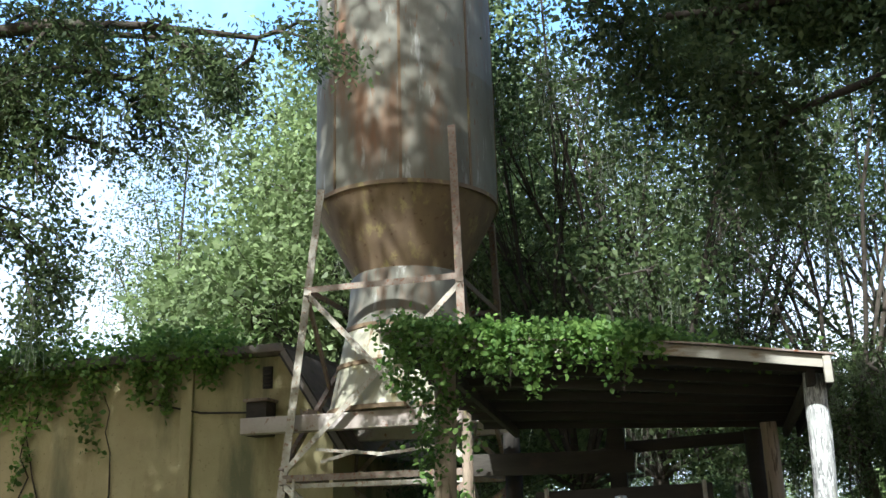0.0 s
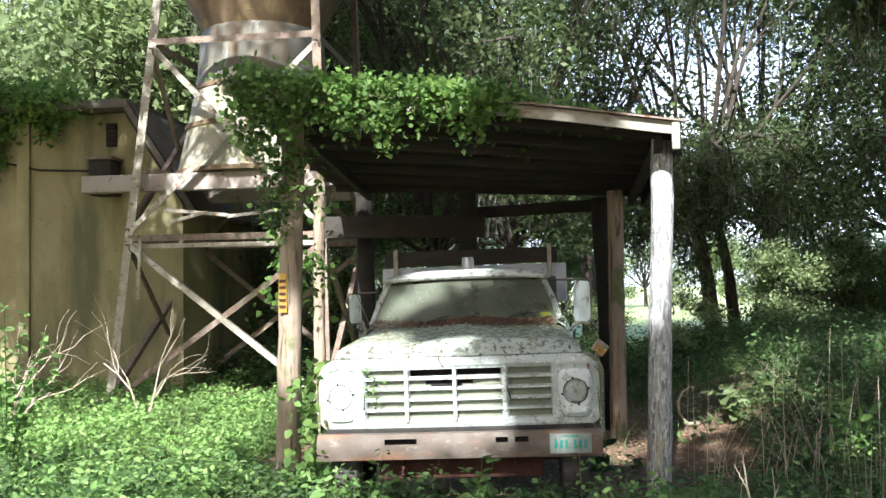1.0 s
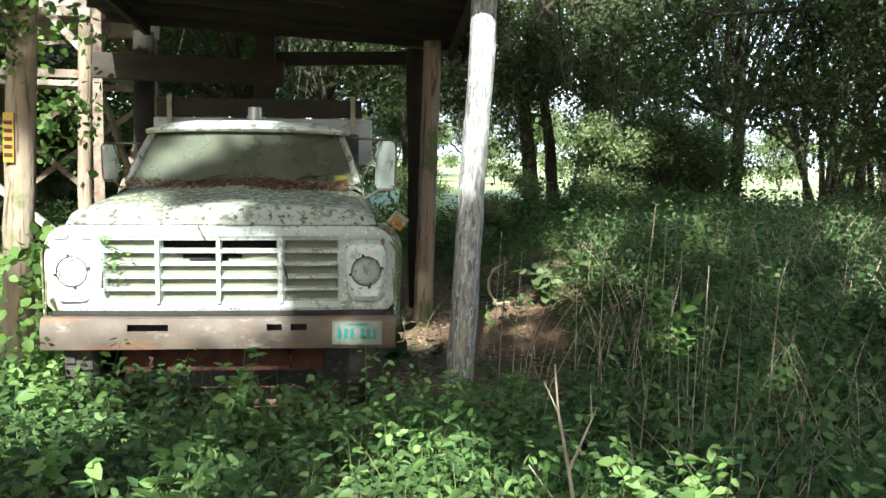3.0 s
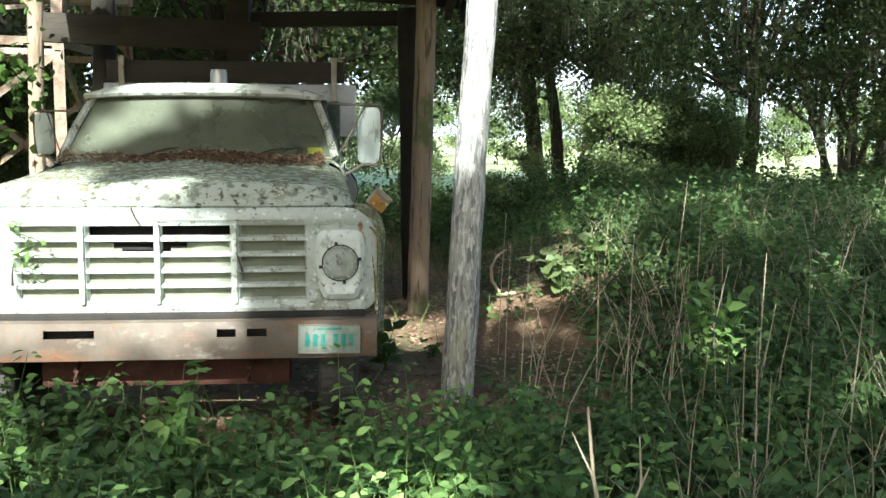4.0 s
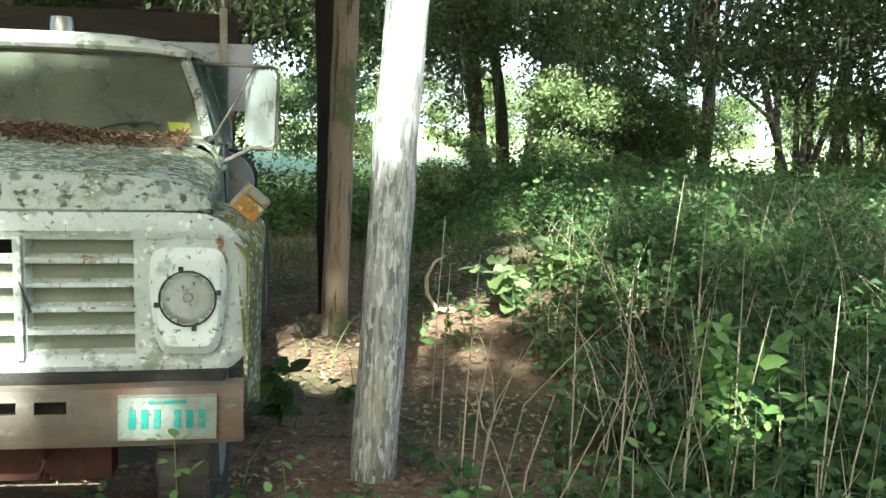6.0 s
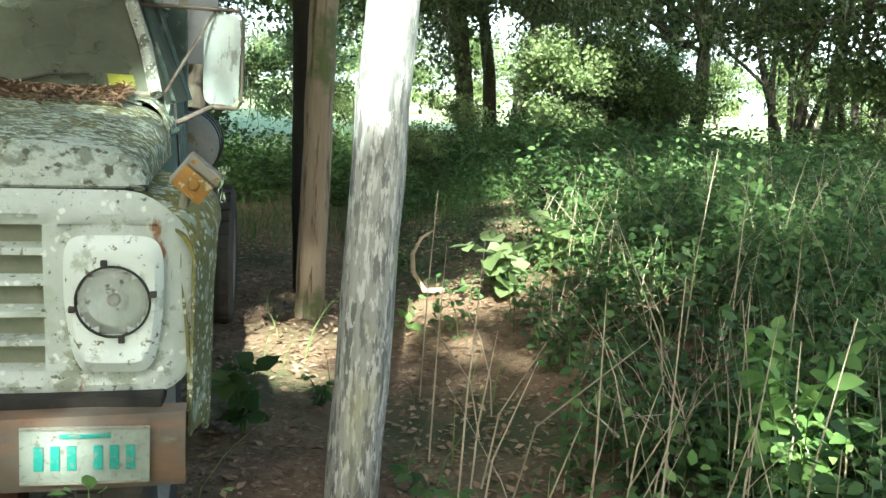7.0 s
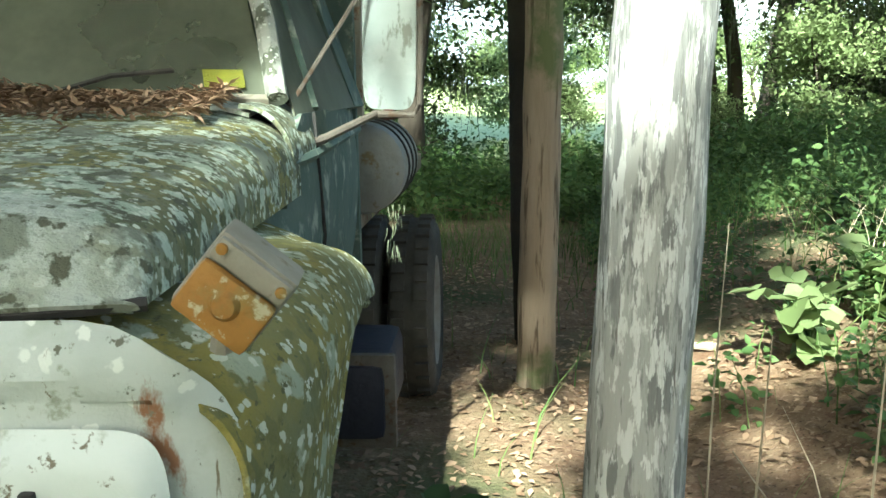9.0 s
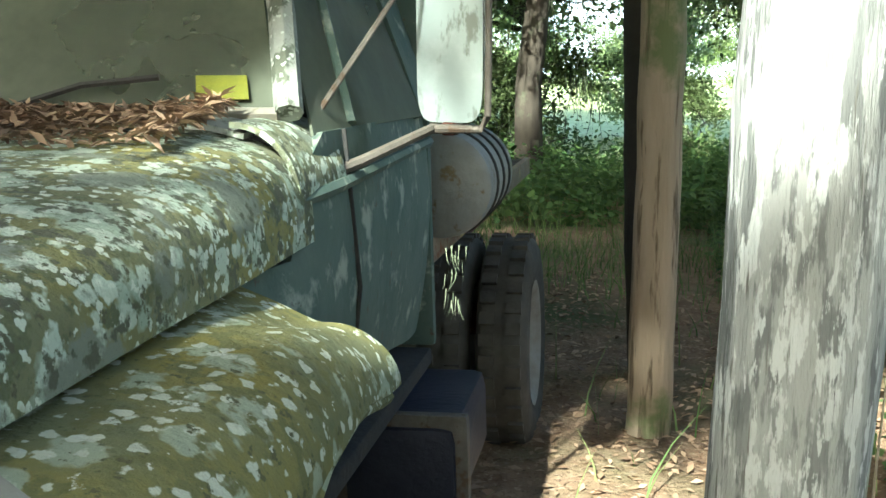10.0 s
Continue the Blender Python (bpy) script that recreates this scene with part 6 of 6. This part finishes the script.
def house_vines():
    rnd = random.Random(39)
    spots = []
    for _ in range(150):
        x = rnd.uniform(-15, -7.4)
        spots.append((x, 8.15 + rnd.gauss(0, 0.15), 5.1 + rnd.gauss(0, 0.14), 0.28, 0.14, 46))
    for x, drop in ((-13.5, 2.0), (-12.6, 1.2), (-11.4, 1.1), (-10.6, 1.7), (-9.4, 0.8), (-8.9, 1.0), (-8.0, 0.5), (-12.0, 2.6)):
        for k in range(14):
            f = k / 13
            spots.append((x + rnd.gauss(0, 0.15), 8.22, 5.0 - drop * f, 0.14 * (1.2 - f), 0.12, int(36 * (1.15 - f))))
    vine_mass("wall_vine", "creeper hanging over the top of the ochre wall", spots, 43, 0.11)
    paths = []
    for x0 in (-12.2, -11.2, -10.3, -13.1):
        p = Vector((x0, 8.31, -0.1))
        path = [(p.copy(), 0.03)]
        for k in range(12):
            p = p + Vector((rnd.gauss(0.02, 0.14), 0, 0.38))
            path.append((p.copy(), 0.03 * (1 - k / 14)))
        paths.append(path)
    V, F = tubes_np(paths, 5)
    tagged(mesh_np("wall_vine_stems", [tuple(v) for v in V], F, M_bark), "dark creeper stems climbing the wall", "vine", kind="stuff")
    vine_mass("post_creeper", "creeper in the gap between shed and tower", [(-2.0 + rnd.gauss(0, 0.12), 3.0 + rnd.gauss(0, 0.6), rnd.uniform(1.6, 2.9), 0.12, 0.14, 18) for _ in range(18)], 47, 0.08)
    vine_mass("truck_creeper", "green creeper climbing the far front fender of the truck", [(-1.13 + rnd.gauss(0, 0.05), 0.15 + rnd.gauss(0, 0.25), rnd.uniform(0.2, 1.15), 0.07, 0.08, 16) for _ in range(26)], 49, 0.075)


house_vines()


# ---- dead wood and single plants ----
def dead_branch(label, at, seed, size, n=4, turn=0.0, tilt=0.0, r=0.012):
    rnd = random.Random(seed)
    paths, tips = [], []
    for _ in range(n):
        grow(rnd, (0, 0, 0), (rnd.gauss(0, 0.4), rnd.gauss(0, 0.4), 1), size * rnd.uniform(0.5, 0.9), r, 2, paths, tips, 0.1, 0.8, 4, 0.2)
    V, F = tubes_np(paths, 5)
    ob = mesh_np("dead_branch", [tuple(v) for v in V], F, M_straw, None, True)
    ob.matrix_world = pose(at[0], at[1], gz(at[0], at[1]) - 0.02, tilt, 0, turn)
    return tagged(ob, label, "branch")


def forked_twig():
    arms = [([(0, 0, -0.05), (-0.06, 0, 0.28), (-0.10, 0.01, 0.50), (-0.15, 0.0, 0.72), (-0.17, 0.01, 0.90)], 0.011),
            ([(-0.10, 0.01, 0.50), (-0.05, 0.02, 0.62), (0.0, 0.03, 0.74)], 0.007), ([(-0.02, 0.025, 0.69), (-0.03, 0.03, 0.82)], 0.004),
            ([(-0.06, 0, 0.28), (-0.16, 0, 0.40), (-0.25, 0.01, 0.52)], 0.007), ([(-0.15, 0, 0.72), (-0.21, 0, 0.84)], 0.004)]
    paths = [[(Vector(p), q * (1 - 0.7 * i / (len(ps) - 1))) for i, p in enumerate(ps)] for ps, q in arms]
    V, F = tubes_np(paths, 6)
    ob = mesh_np("dead_branch", [tuple(v) for v in V], F, M_straw, None, True)
    ob.location = (1.84, -2.5, gz(1.84, -2.5))
    return tagged(ob, "bare grey forked twig standing in the weeds", "branch")


forked_twig()
dead_branch("tangle of bleached dead branches on the grass", (-5.6, 3.2), 62, 1.1, 5, r=0.022)
dead_branch("bare dead branch beside the wall", (-4.6, 4.6), 63, 1.2, 3, r=0.018)
dead_branch("dry brushwood among the bank weeds", (2.75, 0.75), 64, 0.45, 6, r=0.006)

sk = random.Random(77)
for k in range(34):
    x, y = 2.45 + sk.gauss(0, 0.42), 0.55 + sk.gauss(0, 0.65)
    if x < 1.85:
        x = 1.9 + sk.random() * 0.4
    h = sk.uniform(0.5, 1.05)
    a, l = sk.uniform(0, 6.28), abs(sk.gauss(0, 0.22))
    st = link_bm("dry_stalk", tube([(0, 0, -0.02), (math.cos(a) * l * 0.25 * h, math.sin(a) * l * 0.25 * h, h * 0.5), (math.cos(a) * l * h, math.sin(a) * l * h, h)], [0.0042, 0.0034, 0.0015], 6), M_straw)
    st.location = (x, y, gz(x, y))
    tagged(st, "thin straw-coloured dry stalk among the weeds", "stalk", "dry stalks on the bank")

root = link_bm("curved_branch", tube([(2.28, 3.85, gz(2.28, 3.85) + 0.02), (2.16, 3.95, 0.22), (2.08, 4.0, 0.34), (2.07, 4.0, 0.46), (2.13, 4.05, 0.57), (2.22, 4.1, 0.62)], [0.022, 0.02, 0.018, 0.016, 0.012, 0.006], 8), M_straw)
tagged(root, "bleached curved branch lying on the litter", "branch")


def leafy_plant(name, label, at, seed, n, height, leaf, material, reach=0.2, whorls=5, aspect=0.6):
    rnd, rng = random.Random(seed), np.random.default_rng(seed)
    ob = thing(name, label, "plant", at=(at[0], at[1], gz(*at)))
    paths, P, A, S = [], [], [], []
    for _ in range(n):
        a, h = rnd.uniform(0, 6.28), height * rnd.uniform(0.6, 1.1)
        r = reach * rnd.uniform(0.3, 1)
        top = Vector((math.cos(a) * r, math.sin(a) * r, h))
        pts = [Vector((0, 0, -0.02)), Vector((top.x * 0.35, top.y * 0.35, h * 0.55)), top]
        paths.append([(p, q) for p, q in zip(pts, (0.007, 0.005, 0.002))])
        for k in range(whorls):
            f = 0.3 + 0.7 * k / (whorls - 1)
            c = pts[0].lerp(pts[1], f / 0.55) if f < 0.55 else pts[1].lerp(pts[2], (f - 0.55) / 0.45)
            for j in range(4):
                b = rnd.uniform(0, 6.28)
                P.append(tuple(c))
                A.append((math.cos(b), math.sin(b), rnd.uniform(-0.4, 0.4)))
                S.append(leaf * rnd.uniform(0.7, 1.2))
    V, F = tubes_np(paths, 5)
    tagged(mesh_np("stem", [tuple(v) for v in V], F, M_leaf_weed, ob), kind="stuff")
    leaf_cloud("foliage", P, np.array(S), material, ob, rng, 1.0, aspect, 0, np.array(A), True)
    return ob


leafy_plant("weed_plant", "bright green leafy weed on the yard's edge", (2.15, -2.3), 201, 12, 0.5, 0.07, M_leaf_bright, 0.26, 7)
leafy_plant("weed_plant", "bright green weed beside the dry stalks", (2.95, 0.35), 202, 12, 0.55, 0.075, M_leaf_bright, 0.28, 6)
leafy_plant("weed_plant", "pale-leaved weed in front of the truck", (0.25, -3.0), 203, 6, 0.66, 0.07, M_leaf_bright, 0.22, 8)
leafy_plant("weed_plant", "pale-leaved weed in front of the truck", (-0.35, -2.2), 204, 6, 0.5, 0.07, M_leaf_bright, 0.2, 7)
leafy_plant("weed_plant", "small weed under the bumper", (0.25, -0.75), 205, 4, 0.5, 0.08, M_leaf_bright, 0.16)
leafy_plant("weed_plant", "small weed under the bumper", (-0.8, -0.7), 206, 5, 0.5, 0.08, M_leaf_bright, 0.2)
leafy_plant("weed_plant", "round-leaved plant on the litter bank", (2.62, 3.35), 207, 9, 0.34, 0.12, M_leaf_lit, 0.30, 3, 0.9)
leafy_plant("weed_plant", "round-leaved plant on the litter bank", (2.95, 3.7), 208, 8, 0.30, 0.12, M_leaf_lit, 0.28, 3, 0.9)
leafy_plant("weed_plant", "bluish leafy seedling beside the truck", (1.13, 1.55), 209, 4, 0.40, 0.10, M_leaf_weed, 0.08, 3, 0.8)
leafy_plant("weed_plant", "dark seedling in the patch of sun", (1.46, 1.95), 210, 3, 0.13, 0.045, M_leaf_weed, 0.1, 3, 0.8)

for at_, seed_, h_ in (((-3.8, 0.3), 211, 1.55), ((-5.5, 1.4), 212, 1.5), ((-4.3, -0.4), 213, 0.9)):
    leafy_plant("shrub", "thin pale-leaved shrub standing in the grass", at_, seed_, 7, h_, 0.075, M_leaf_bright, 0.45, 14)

web = np.array([[1.01, 1.60, 1.22], [1.015, 1.60, 1.19], [1.01, 1.61, 1.16], [1.012, 1.60, 1.12], [1.01, 1.605, 1.09]])
cob = ribbons("cobweb", np.repeat(web, 6, axis=0) + np.random.default_rng(3).normal(size=(30, 3)) * 0.008, 0.032, 0.0012, M_moss, None, np.random.default_rng(4), True, 0.25)
tagged(cob, "dangling cobweb tuft below the truck mirror arm", "cobweb", kind="stuff")

# creeper sprig caught on the grille, and twigs on the hood lip
spr = random.Random(91)
sp = [(-0.62 + 0.05 * math.sin(k * 0.9) + spr.gauss(0, 0.012), -0.105 + spr.gauss(0, 0.008), 0.92 + 0.022 * k) for k in range(14)]
sprig = thing("creeper_sprig", "thin green creeper sprig caught on the grille", "vine")
sprig.matrix_world = TRUCK.matrix_world
mesh_np("sprig_stem", [tuple(v) for v in tubes_np([[(Vector(p), 0.003) for p in sp]], 5)[0]], tubes_np([[(Vector(p), 0.003) for p in sp]], 5)[1], M_leaf_weed, sprig)
leaf_cloud("sprig_leaf", np.repeat(np.array(sp[3:]), 2, axis=0), 0.055, M_leaf_bright, sprig, np.random.default_rng(92), 0.2, 0.45)
for k, (x, y, z, dx, dz) in enumerate(((-0.13, -0.085, 1.275, 0.05, -0.09), (0.40, -0.095, 0.96, -0.03, 0.10), (-0.70, -0.09, 0.90, 0.01, 0.11))):
    tw = link_bm("twig", tube([(x, y, z), (x + dx * 0.4, y - 0.01, z + dz * 0.5), (x + dx, y - 0.004, z + dz)], [0.006, 0.005, 0.002], 6), M_bark)
    tw.matrix_world = TRUCK.matrix_world
    tagged(tw, "dark dry twig caught on the truck's grille", "twig", "twigs on the grille")
